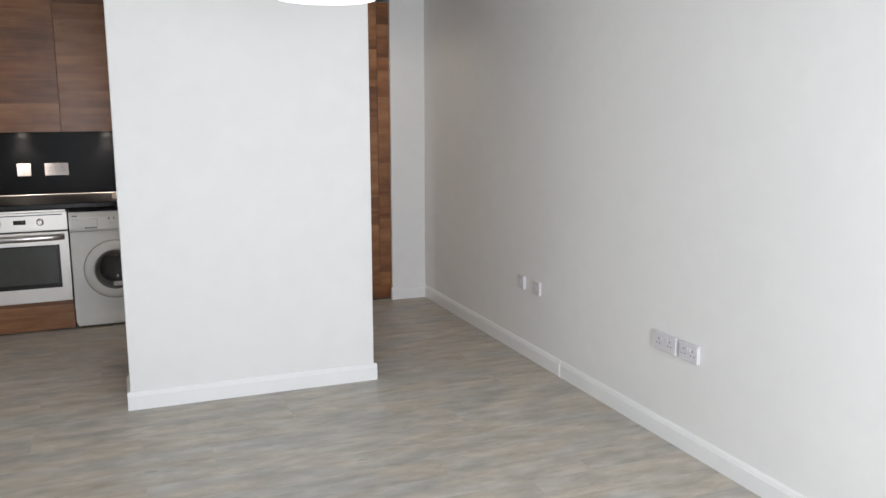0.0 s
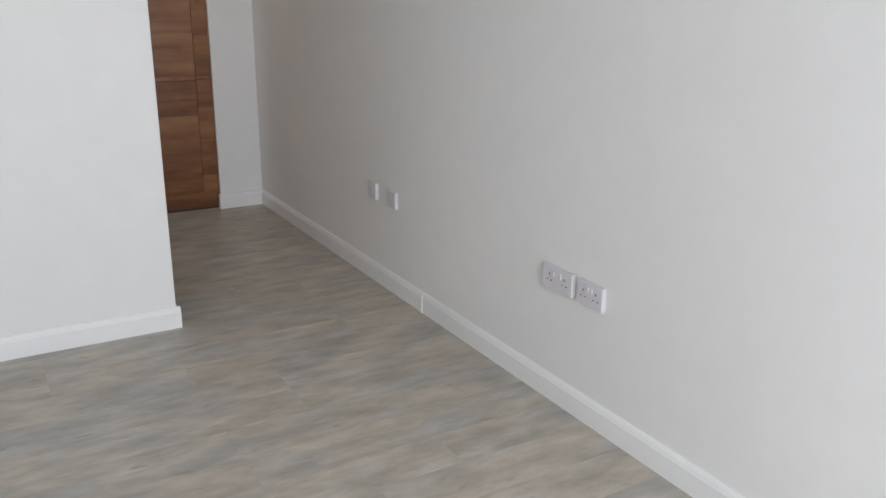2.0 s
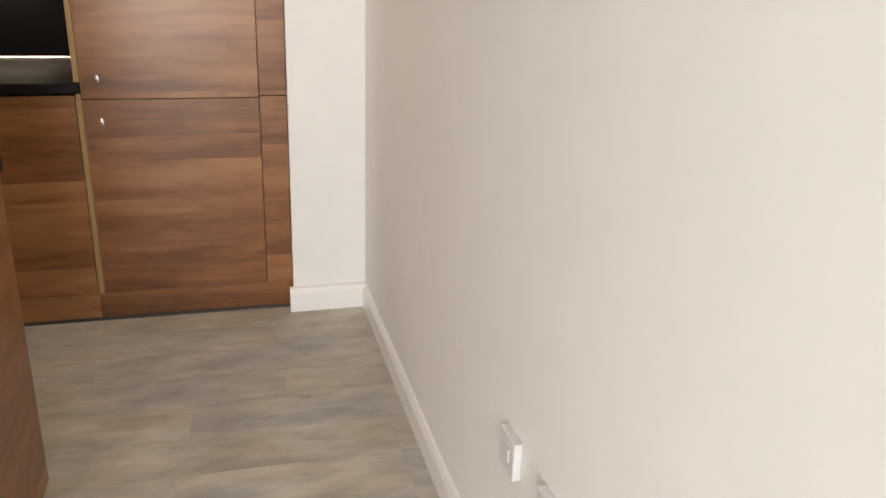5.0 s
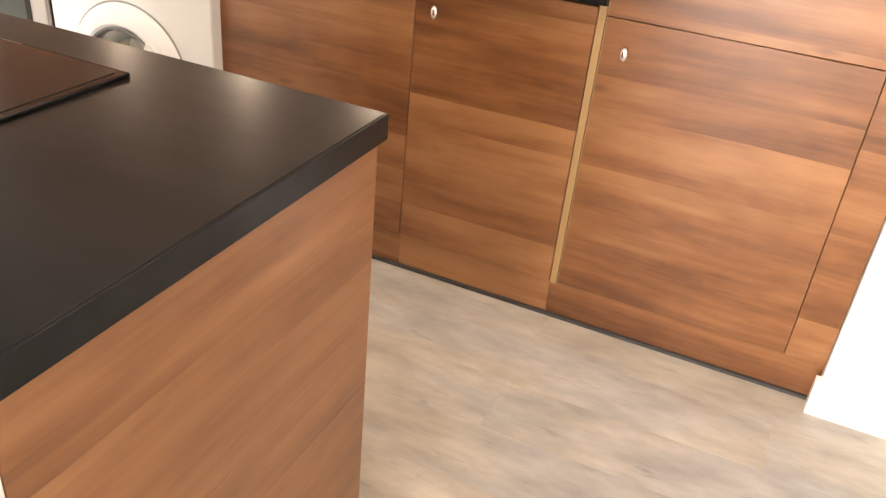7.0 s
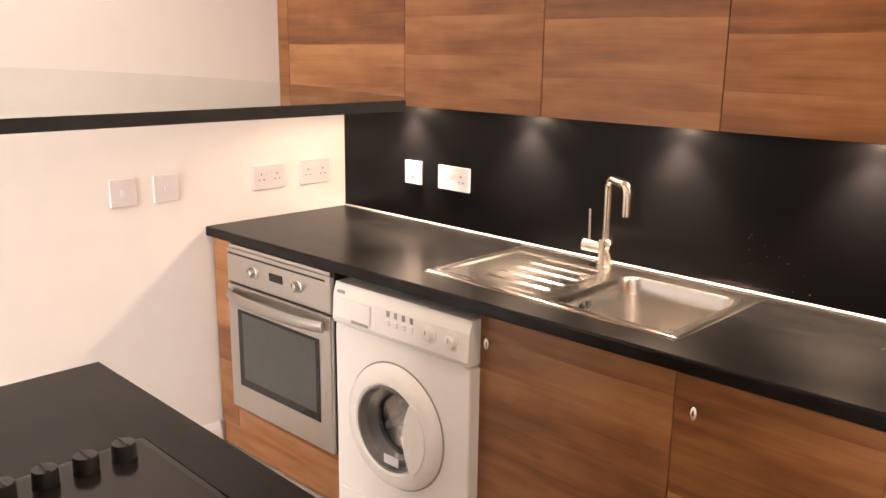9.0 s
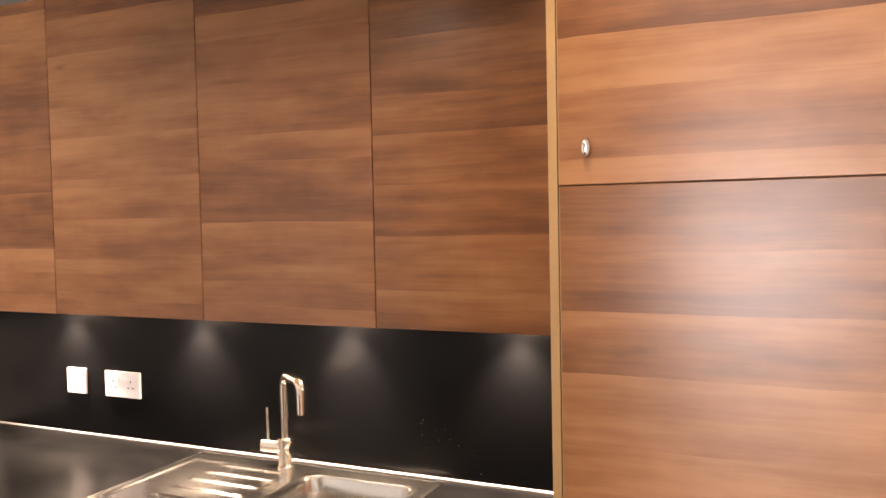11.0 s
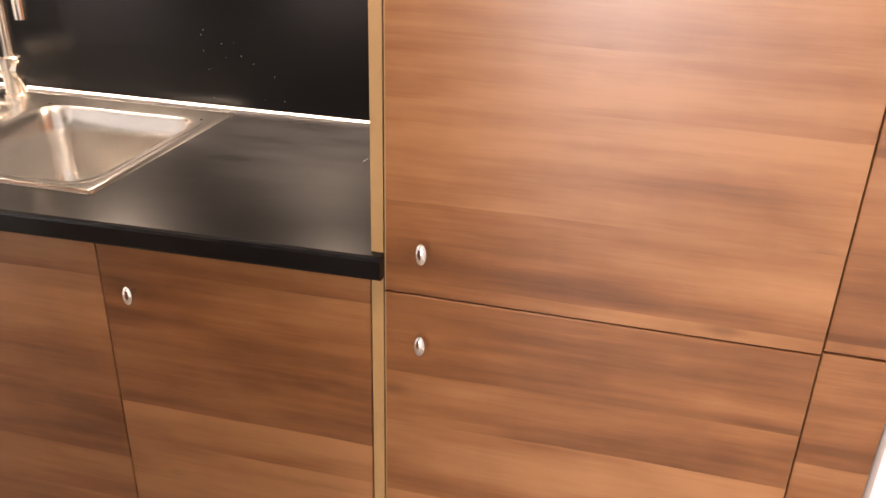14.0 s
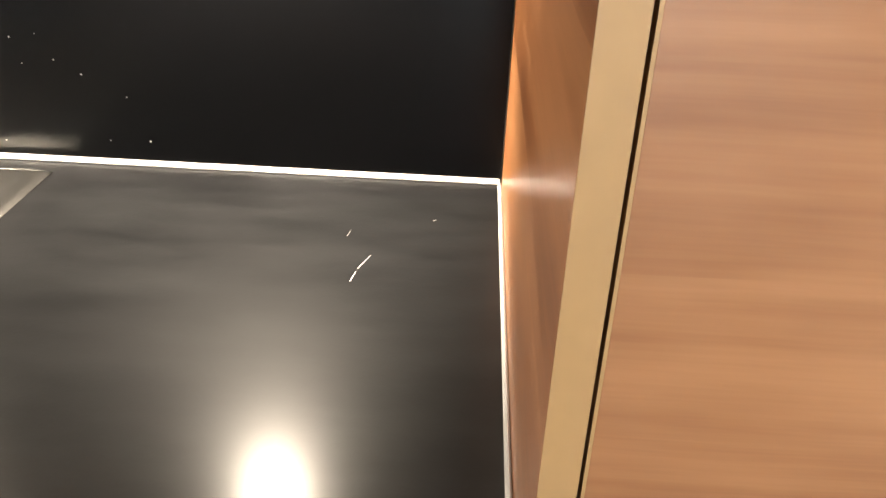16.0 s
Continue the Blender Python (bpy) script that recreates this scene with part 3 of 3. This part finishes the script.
# ---- oven ----
OX0, OX1 = -2.298, -1.692
oven_unit = thing("oven_housing", (-2.03, 0.3, 0), "walnut laminate oven housing with plinth", "cabinet")
part("end_panel", boxed(XW + 0.022, OX0 - 0.002, 0.0, 0.58, ZP, 0.868, bevel=0.001), M_WALNUT, oven_unit)
part("bottom_panel", boxed(OX0, OX1, 0.0, 0.018, ZP, 0.213, bevel=0.001), M_WALNUT, oven_unit)
part("plinth", boxed(XW + 0.022, OX1, 0.010, 0.019, 0.010, ZP - 0.001), M_WALNUT, oven_unit)
part("body", boxed(OX0 + 0.002, OX1 - 0.002, 0.06, 0.58, ZP, 0.866), M_CARCASS, oven_unit)
oven = thing("oven", (-2.015, 0.0, 0.215), "built-in stainless steel electric oven", "oven")
part("chassis", boxed(OX0 + 0.004, OX1 - 0.004, 0.0, 0.058, 0.218, 0.862), M_CARCASS, oven)
panel = part("control_panel", boxed(OX0, OX1, -0.020, -0.001, 0.722, 0.850, bevel=0.003), M_OVEN, oven)
part("vent_strip", boxed(OX0 + 0.01, OX1 - 0.01, -0.014, -0.002, 0.852, 0.864), M_OVEN, oven)
part("vent_slot", boxed(OX0 + 0.008, OX1 - 0.03, -0.0212, -0.0190, 0.829, 0.836), M_DARK, panel, "dark vent slot")
part("door_gap", boxed(OX0 + 0.003, OX1 - 0.003, -0.012, -0.001, 0.7115, 0.7225), M_DARK, oven)
part("display", boxed(-2.030, -1.953, -0.0225, -0.0195, 0.772, 0.802, bevel=0.001), M_BLACKGLASS, panel)
for kx in (-2.125, -1.865):
    bm = bmesh.new()
    lathe(bm, [(0.025, 0.0), (0.024, 0.005), (0.019, 0.007), (0.0175, 0.026), (0.015, 0.028), (0.0, 0.028)], pose(kx, -0.020, 0.785, 90, 0, 0), 24)
    dial = part("dial", bm, M_OVEN, panel, smooth=True)
    part("marker", boxed(kx - 0.0012, kx + 0.0012, -0.0492, -0.0478, 0.788, 0.800), M_DARK, dial)
odoor = part("oven_door", boxed(OX0, OX1, -0.022, -0.002, 0.218, 0.712, bevel=0.003), M_OVEN, oven)
part("window", boxed(OX0 + 0.062, OX1 - 0.062, -0.0245, -0.0215, 0.318, 0.622, bevel=0.001), M_BLACKGLASS, odoor, "dark glass oven window")
part("inner_pane", boxed(OX0 + 0.092, OX1 - 0.080, -0.0258, -0.0240, 0.350, 0.612, bevel=0.0008), M_OVENGLASS, odoor, "grey-green inner oven pane")
bm = bmesh.new()
tube(bm, [(OX0 + 0.028 + (OX1 - OX0 - 0.056) * k / 14, -0.034 - 0.030 * math.sin(math.pi * k / 14) ** 0.6, 0.676) for k in range(15)], 0.012, 16)
for v in bm.verts:
    v.co.z = 0.676 + (v.co.z - 0.676) * 1.75
for kx in (OX0 + 0.042, OX1 - 0.042):
    tube(bm, [(kx, -0.021, 0.672), (kx, -0.040, 0.672)], 0.010, 12)
part("door_handle", bm, M_STEEL, odoor, "steel bar handle", smooth=True)

# ---- washing machine ----
WX0, WX1, WY = -1.684, -1.092, -0.008
washer = thing("washing_machine", (-1.415, 0.28, 0), "white front-loading washing machine under the worktop", "washing machine")
part("body", boxed(WX0, WX1, WY + 0.13, 0.56, 0.016, 0.700, bevel=0.003), M_WHITE, washer)
dcx, dcz = -1.400, 0.418
bm = bmesh.new()
loops = [[], [], [], []]
for k in range(96):
    a = math.tau * k / 96
    c, d = math.cos(a), math.sin(a)
    reach = min((WX1 - dcx if c > 0 else WX0 - dcx) / c if abs(c) > 1e-6 else 9, (0.700 - dcz if d > 0 else 0.016 - dcz) / d if abs(d) > 1e-6 else 9)
    ex, ez = dcx + reach * c, dcz + reach * d
    loops[0].append((ex, WY + 0.13, ez))
    loops[1].append((ex, WY + 0.004, ez))
    loops[2].append((dcx + (reach - 0.004) * c, WY, dcz + (reach - 0.004) * d))
    loops[3].append((dcx + 0.150 * c, WY, dcz + 0.150 * d))
part("front_panel", loft(bm, loops, close=False), M_WHITE, washer)
bm = bmesh.new()
lathe(bm, [(0.150, 0.0), (0.146, -0.012), (0.118, -0.030), (0.112, -0.124), (0.0, -0.126)], pose(dcx, WY, dcz, 90, 0, 0), 48)
drum = part("drum", bm, M_DRUMDARK, washer, "dark steel drum behind the glass", smooth=True)
for k in range(3):
    a = radians(35 + 120 * k)
    m = pose(dcx, WY, dcz) @ Matrix.Rotation(a, 4, "Y")
    bm = boxed(0.085, 0.112, 0.040, 0.118, -0.014, 0.014, bevel=0.008, seg=2)
    bm.transform(m)
    part("drum_paddle", bm, M_RING, drum)
part("kick_panel", boxed(WX0 + 0.012, WX1 - 0.012, WY - 0.003, WY + 0.01, 0.024, 0.112, bevel=0.002), M_WHITE, washer)
for fx in (WX0 + 0.05, WX1 - 0.05):
    for fy in (0.05, 0.5):
        bm = bmesh.new()
        lathe(bm, [(0, 0), (0.02, 0), (0.02, 0.014), (0.012, 0.018)], pose(fx, fy, 0.003), 16)
        part("foot", bm, M_DARK, washer)
bm = bmesh.new()
pr = [(0.50, 0.702), (WY - 0.004, 0.702), (WY - 0.012, 0.716), (WY - 0.006, 0.800), (WY + 0.006, 0.838), (0.50, 0.846)]
a = [bm.verts.new((WX0, y, z)) for y, z in pr]
b = [bm.verts.new((WX1, y, z)) for y, z in pr]
for k in range(len(pr)):
    j = (k + 1) % len(pr)
    bm.faces.new((a[k], a[j], b[j], b[k]))
bm.faces.new(a[::-1])
bm.faces.new(b)
bmesh.ops.recalc_face_normals(bm, faces=bm.faces[:])
fascia = part("control_panel", bm, M_WHITE, washer)
part("detergent_drawer", boxed(WX0 + 0.015, WX0 + 0.185, WY - 0.018, WY - 0.004, 0.722, 0.792, bevel=0.005, seg=2), M_WHITE, fascia)
part("drawer_grip", boxed(WX0 + 0.10, WX0 + 0.18, WY - 0.0195, WY - 0.0175, 0.722, 0.732, bevel=0.0006), M_GREY, fascia)
for kx in (-1.245, -1.155):
    bm = bmesh.new()
    lathe(bm, [(0.027, 0.0), (0.026, 0.006), (0.019, 0.009), (0.017, 0.020), (0.0, 0.022)], pose(kx, WY - 0.008, 0.764, 90, 0, 0), 24)
    dial = part("dial", bm, M_WHITE, fascia, smooth=True)
    part("marker", boxed(kx - 0.001, kx + 0.001, WY - 0.0312, WY - 0.0290, 0.766, 0.780), M_PRINT, dial)
for k in range(4):
    bx = -1.430 + 0.034 * k
    part("button", boxed(bx, bx + 0.016, WY - 0.014, WY - 0.006, 0.748, 0.768, bevel=0.002), M_WHITE, fascia)
    part("print_bar", boxed(bx + 0.001, bx + 0.013, WY - 0.0098, WY - 0.0078, 0.778, 0.796), M_PRINT, fascia)
part("print_bar", boxed(WX0 + 0.02, WX0 + 0.055, WY - 0.0075, WY - 0.0035, 0.806, 0.816), M_PRINT, fascia)
bm = bmesh.new()
lathe(bm, [(0.132, 0.002), (0.136, 0.024), (0.150, 0.034), (0.178, 0.033), (0.198, 0.022), (0.206, 0.008), (0.207, 0.0)], pose(dcx, WY, dcz, 90, 0, 0), 64)
wdoor = part("door", bm, M_WHITE, washer, "round white porthole door", smooth=True)
bm = bmesh.new()
lathe(bm, [(0.2125, 0.0004), (0.2120, 0.0022), (0.2035, 0.0022)], pose(dcx, WY, dcz, 90, 0, 0), 64)
part("door_gap", bm, M_GREY, wdoor, "grey shadow gap round the door", smooth=True)
bm = bmesh.new()
lathe(bm, [(0.142, 0.024), (0.140, 0.0340), (0.134, 0.0335), (0.130, 0.020), (0.126, 0.006)], pose(dcx, WY, dcz, 90, 0, 0), 64)
part("inner_ring", bm, M_RING, wdoor, "grey door ring", smooth=True)
bm = bmesh.new()
lathe(bm, [(0.126, 0.006), (0.119, 0.000), (0.108, -0.010), (0.098, -0.016), (0.094, -0.030)], pose(dcx, WY, dcz, 90, 0, 0), 64)
part("rubber_seal", bm, M_SEALRUBBER, wdoor, "grey rubber door seal", smooth=True)
bm = bmesh.new()
lathe(bm, [(0.129, 0.012), (0.112, 0.002), (0.100, -0.008), (0.090, -0.034), (0.060, -0.044), (0.0, -0.047)], pose(dcx, WY, dcz, 90, 0, 0), 48)
part("porthole_glass", bm, M_PORT, wdoor, "clear bowl-shaped porthole glass", smooth=True)
bm = bmesh.new()
outline = [(0.172 * math.cos(radians(d)), 0.172 * math.sin(radians(d))) for d in range(-46, 47, 4)]
outline += [(0.064 + 0.034 * (v / 6.0) ** 2, 0.122 * v / 6.0) for v in range(6, -7, -1)]
low = [bm.verts.new((dcx + u, WY - 0.020, dcz + v)) for u, v in outline]
top = [bm.verts.new((dcx + 0.118 + (u - 0.118) * 0.93, WY - 0.0385, dcz + v * 0.95)) for u, v in outline]
for k in range(len(low)):
    j = (k + 1) % len(low)
    bm.faces.new((low[k], low[j], top[j], top[k]))
bm.faces.new(low[::-1])
bm.faces.new(top)
bmesh.ops.recalc_face_normals(bm, faces=bm.faces[:])
bmesh.ops.bevel(bm, geom=[e for e in bm.edges if e.verts[0] in top and e.verts[1] in top], offset=0.004, segments=2, affect="EDGES")
part("door_handle", bm, M_WHITE, wdoor)
part("print_bar", boxed(dcx - 0.020, dcx + 0.045, WY - 0.0325, WY - 0.0270, dcz - 0.118, dcz - 0.088, bevel=0.0015), M_PLATE, wdoor, "pale door sticker")


SKEW = pose(-1.09, 0, 0) @ pose(-0.006, -0.034, 0, 0, 0, 1.9) @ pose(1.09, 0, 0)
for ob in (oven_unit, oven, washer):
    ob.matrix_basis = SKEW @ ob.matrix_basis

# ---- island with hob and hood ----
IX0, IX1, IY0, IY1 = -1.330, -0.043, BLK[3], -0.988
isl = thing("island_cabinet", (-0.7, -1.26, 0), "walnut laminate island cabinet against the block wall", "cabinet")
part("end_panel", boxed(-0.066, -0.048, IY0 + 0.001, IY1 - 0.018, 0.004, ZT - 0.039, bevel=0.001), M_WALNUT, isl)
part("end_panel", boxed(IX0 + 0.006, IX0 + 0.024, IY0 + 0.001, IY1 - 0.018, 0.004, ZT - 0.039, bevel=0.001), M_WALNUT, isl)
part("body", boxed(IX0 + 0.026, -0.068, IY0 + 0.001, IY1 - 0.042, ZP, ZT - 0.040), M_CARCASS, isl)
part("plinth", boxed(IX0 + 0.026, -0.068, IY1 - 0.075, IY1 - 0.057, 0.004, ZP), M_WALNUT, isl)
for a, b in ((IX0 + 0.026, -0.92), (-0.92, -0.50), (-0.50, -0.068)):
    part("door", boxed(a + G, b - G, IY1 - 0.040, IY1 - 0.022, ZP, ZT - 0.045, bevel=0.001), M_WALNUT, isl)
itop = thing("island_worktop", (-0.7, -1.26, ZT), "matt black laminate island worktop", "worktop")
part("top", boxed(IX0 + 0.0035, IX1 - 0.0035, IY0 + 0.001, IY1 - 0.0035, ZT - 0.038, ZT, bevel=0.0012, seg=2), M_TOP, itop)
part("front_edge", boxed(IX0, IX1, IY1 - 0.0035, IY1, ZT - 0.0378, ZT - 0.0006, bevel=0.0012, seg=2), M_TOP, itop)
for ex in (IX0, IX1 - 0.0035):
    part("end_edge", boxed(ex, ex + 0.0035, IY0 + 0.001, IY1 - 0.0036, ZT - 0.0378, ZT - 0.0006, bevel=0.0012, seg=2), M_TOP, itop)

HX0, HX1, HY0, HY1 = -0.910, -0.388, -1.545, -1.088
hob = thing("hob", (-0.64, -1.3, ZT), "black ceramic hob with four control knobs", "hob")
part("frame", boxed(HX0, HX1, HY0, HY1, ZT, ZT + 0.0055, bevel=0.0045, seg=4), M_BLACKGLASS, hob, "glossy black rolled rim")
part("glass", boxed(HX0 + 0.013, HX1 - 0.013, HY0 + 0.013, HY1 - 0.013, ZT + 0.004, ZT + 0.0068, bevel=0.0012), M_HOB, hob)
for k in range(4):
    kx, ky = -0.858, -1.146 - 0.063 * k
    bm = bmesh.new()
    lathe(bm, [(0.0205, 0.0), (0.0200, 0.022), (0.0185, 0.026), (0.0, 0.0265)], pose(kx, ky, ZT + 0.0068), 24)
    kn = part("knob", bm, M_DARK, hob, "black control knob", smooth=True)
    part("grip", boxed(kx - 0.018, kx + 0.018, ky - 0.003, ky + 0.003, ZT + 0.032, ZT + 0.036, bevel=0.0015), M_DARK, kn)

hood = thing("extractor_hood", (-0.69, -1.5, 1.54), "curved glass canopy extractor hood on the block wall", "extractor hood")
GX0, GX1, GZ = -1.25, -0.065, 1.532
bm = bmesh.new()
rows = []
n = 40
for k in range(n + 1):
    u = k / n
    x = GX0 + (GX1 - GX0) * u
    bow = 1 - (2 * u - 1) ** 2
    yf = -1.245 + 0.115 * bow ** 0.62
    rows.append((x, yf))
for zz in (GZ, GZ + 0.008):
    rows_v = [[bm.verts.new((x, BLK[3] + 0.001, zz)), bm.verts.new((x, yf, zz))] for x, yf in rows]
    if zz == GZ:
        low = rows_v
    else:
        high = rows_v
for k in range(n):
    bm.faces.new((low[k][0], low[k][1], low[k + 1][1], low[k + 1][0]))
    bm.faces.new((high[k][0], high[k + 1][0], high[k + 1][1], high[k][1]))
    bm.faces.new((low[k][1], high[k][1], high[k + 1][1], low[k + 1][1]))
    bm.faces.new((low[k][0], low[k + 1][0], high[k + 1][0], high[k][0]))
for k in (0, n):
    bm.faces.new((low[k][0], high[k][0], high[k][1], low[k][1]))
bmesh.ops.recalc_face_normals(bm, faces=bm.faces[:])
part("glass_canopy", bm, M_GLASS, hood, "greenish curved glass sheet")
part("motor_box", boxed(-0.95, -0.47, BLK[3] + 0.001, -1.47, GZ - 0.05, GZ - 0.001, bevel=0.003), M_STEEL, hood)
part("chimney", boxed(-0.83, -0.57, BLK[3] + 0.001, -1.47, GZ + 0.009, ZC - 0.001, bevel=0.002), M_STEEL, hood)


# ---- sockets and switches ----
def plate(w, h, m, kind, label, deep=0.011):
    """A moulded plate, local x along the wall, z up, facing local -y."""
    p = new("wall_socket" if kind != "blank" else "wall_plate")
    tagged(p, label, "socket", "wall sockets")

    def piece(name, bm, mat, what=""):
        o = obj(name, bm, mat)
        o.parent = p
        tagged(o, what)
    piece("plate", box(bmesh.new(), -w / 2, w / 2, -0.011, deep - 0.011, -h / 2, h / 2, bevel=0.003, seg=2), M_PLATE)
    gangs = [] if kind == "blank" else ([0.0] if w < 0.12 else [-w * 0.25, w * 0.25])
    if kind == "switch":
        for c in gangs:
            piece("rocker", box(bmesh.new(), c - 0.008, c + 0.008, -0.0145, -0.010, -0.013, 0.013, bevel=0.0015), M_PLATE)
    elif kind == "socket":
        for c in gangs:
            for dx, dz, hw, hh in ((0, 0.012, 0.002, 0.004), (-0.011, -0.010, 0.0032, 0.002), (0.011, -0.010, 0.0032, 0.002)):
                piece("pin_hole", box(bmesh.new(), c + dx - hw, c + dx + hw, -0.0118, -0.0105, dz - hh, dz + hh), M_DARK)
            rx = c + (0.026 if len(gangs) == 1 else (0.022 if c < 0 else -0.022))
            piece("rocker", box(bmesh.new(), rx - 0.0055, rx + 0.0055, -0.0140, -0.010, 0.008, 0.026, bevel=0.001), M_PLATE)
    else:
        piece("cover", box(bmesh.new(), -w * 0.18, w * 0.18, -0.0130, -0.010, -h * 0.18, h * 0.18, bevel=0.001), M_PLATE)
    p.matrix_basis = m
    return p


ZS = 0.470
for y0, y1, kind, text in ((-1.822, -1.740, "blank", "single white outlet plate low on the living room wall"),
                           (-2.030, -1.945, "blank", "single white aerial plate low on the living room wall"),
                           (-3.345, -3.178, "socket", "double white plug socket low on the living room wall"),
                           (-3.500, -3.372, "socket", "double white plug socket low on the living room wall")):
    plate(y1 - y0, 0.084, pose(XE - 0.007, (y0 + y1) / 2, ZS, 0, 0, -90), kind, text, 0.018)
for x0, x1, kind, text in ((-2.043, -1.950, "switch", "single white switch on the black splashback"),
                           (-1.855, -1.692, "socket", "double white socket on the black splashback")):
    plate(x1 - x0, 0.092, pose((x0 + x1) / 2, 0.586, 1.101, 0, 0, 0), kind, text)
for y0, y1, kind, text in ((-0.461, -0.366, "switch", "single white switch on the kitchen side wall"),
                           (-0.299, -0.202, "switch", "single white switch on the kitchen side wall"),
                           (0.117, 0.266, "socket", "double white socket above the worktop on the side wall"),
                           (0.345, 0.495, "socket", "double white socket above the worktop on the side wall")):
    plate(y1 - y0, 0.100, pose(XW, (y0 + y1) / 2, 1.072, 0, 0, 90), kind, text)

# ---- ceiling lights ----
for px, py in DOWNS:
    d = thing("downlight", (px, py, ZC), "recessed warm ceiling downlight, lit", "light", "ceiling downlights")
    bm = bmesh.new()
    lathe(bm, [(0.032, -0.002), (0.034, -0.006), (0.045, -0.005), (0.048, -0.0005)], pose(px, py, ZC), 28)
    part("ring", bm, M_CHROME, d, smooth=True)
    bm = bmesh.new()
    lathe(bm, [(0.0, -0.003), (0.033, -0.003), (0.033, -0.0005)], pose(px, py, ZC), 28)
    part("lens", bm, M_DOWN, d, "glowing lens")
PX, PY, PZ = -0.62, -3.3, 1.955
pend = thing("pendant_lamp", (PX, PY, ZC), "white drum pendant lamp, lit, on a white cord", "lamp")
part("cord", tube(bmesh.new(), [(PX, PY, PZ + 0.2), (PX, PY, ZC - 0.02)], 0.003, 8), M_PLATE, pend)
bm = bmesh.new()
lathe(bm, [(0.0, 0.0), (0.045, 0.0), (0.05, -0.012), (0.02, -0.03), (0.0, -0.03)], pose(PX, PY, ZC), 24)
part("ceiling_rose", bm, M_PLATE, pend, smooth=True)
bm = bmesh.new()
lathe(bm, [(0.0, 0.004), (0.17, 0.002), (0.178, 0.0), (0.18, 0.008), (0.18, 0.2), (0.177, 0.2), (0.176, 0.01)], pose(PX, PY, PZ), 48)
part("shade", bm, M_SHADE, pend, "glowing white drum shade", smooth=True)

# ---- floor planks ----
slab = boxed(XL - T, XE + T, YS - T, YL + T, -0.1, -0.002)
box(slab, XW - T, XE + T, YL + T, YN + T, -0.1, -0.002)
floor = structure("floor", slab, M_FLOOR, "grey-beige wood-effect vinyl plank floor", "floor")
PL, PW = 1.22, 0.184
plank_meshes = {}


def plank_mesh(length):
    key = round(length, 3)
    if key not in plank_meshes:
        me = bpy.data.meshes.new("plank")
        bm = boxed(0, length - 0.0003, 0, PW - 0.0003, -0.002, 0.0, bevel=0.0002)
        bm.to_mesh(me)
        bm.free()
        me.materials.append(M_FLOOR)
        plank_meshes[key] = me
    return plank_meshes[key]


rng = random.Random(4)
row, y = 0, YS
while y < YN - 0.02:
    start = XL if y < YL else XW
    x = start - rng.choice((0.0, 0.3, 0.6, 0.9))
    while x < XE:
        a, b = max(x, start), min(x + PL, XE)
        if b - a > 0.03:
            pk = new("plank", plank_mesh(b - a))
            pk.location = (a, y, 0)
            pk.parent = floor
        x += PL
    y += PW
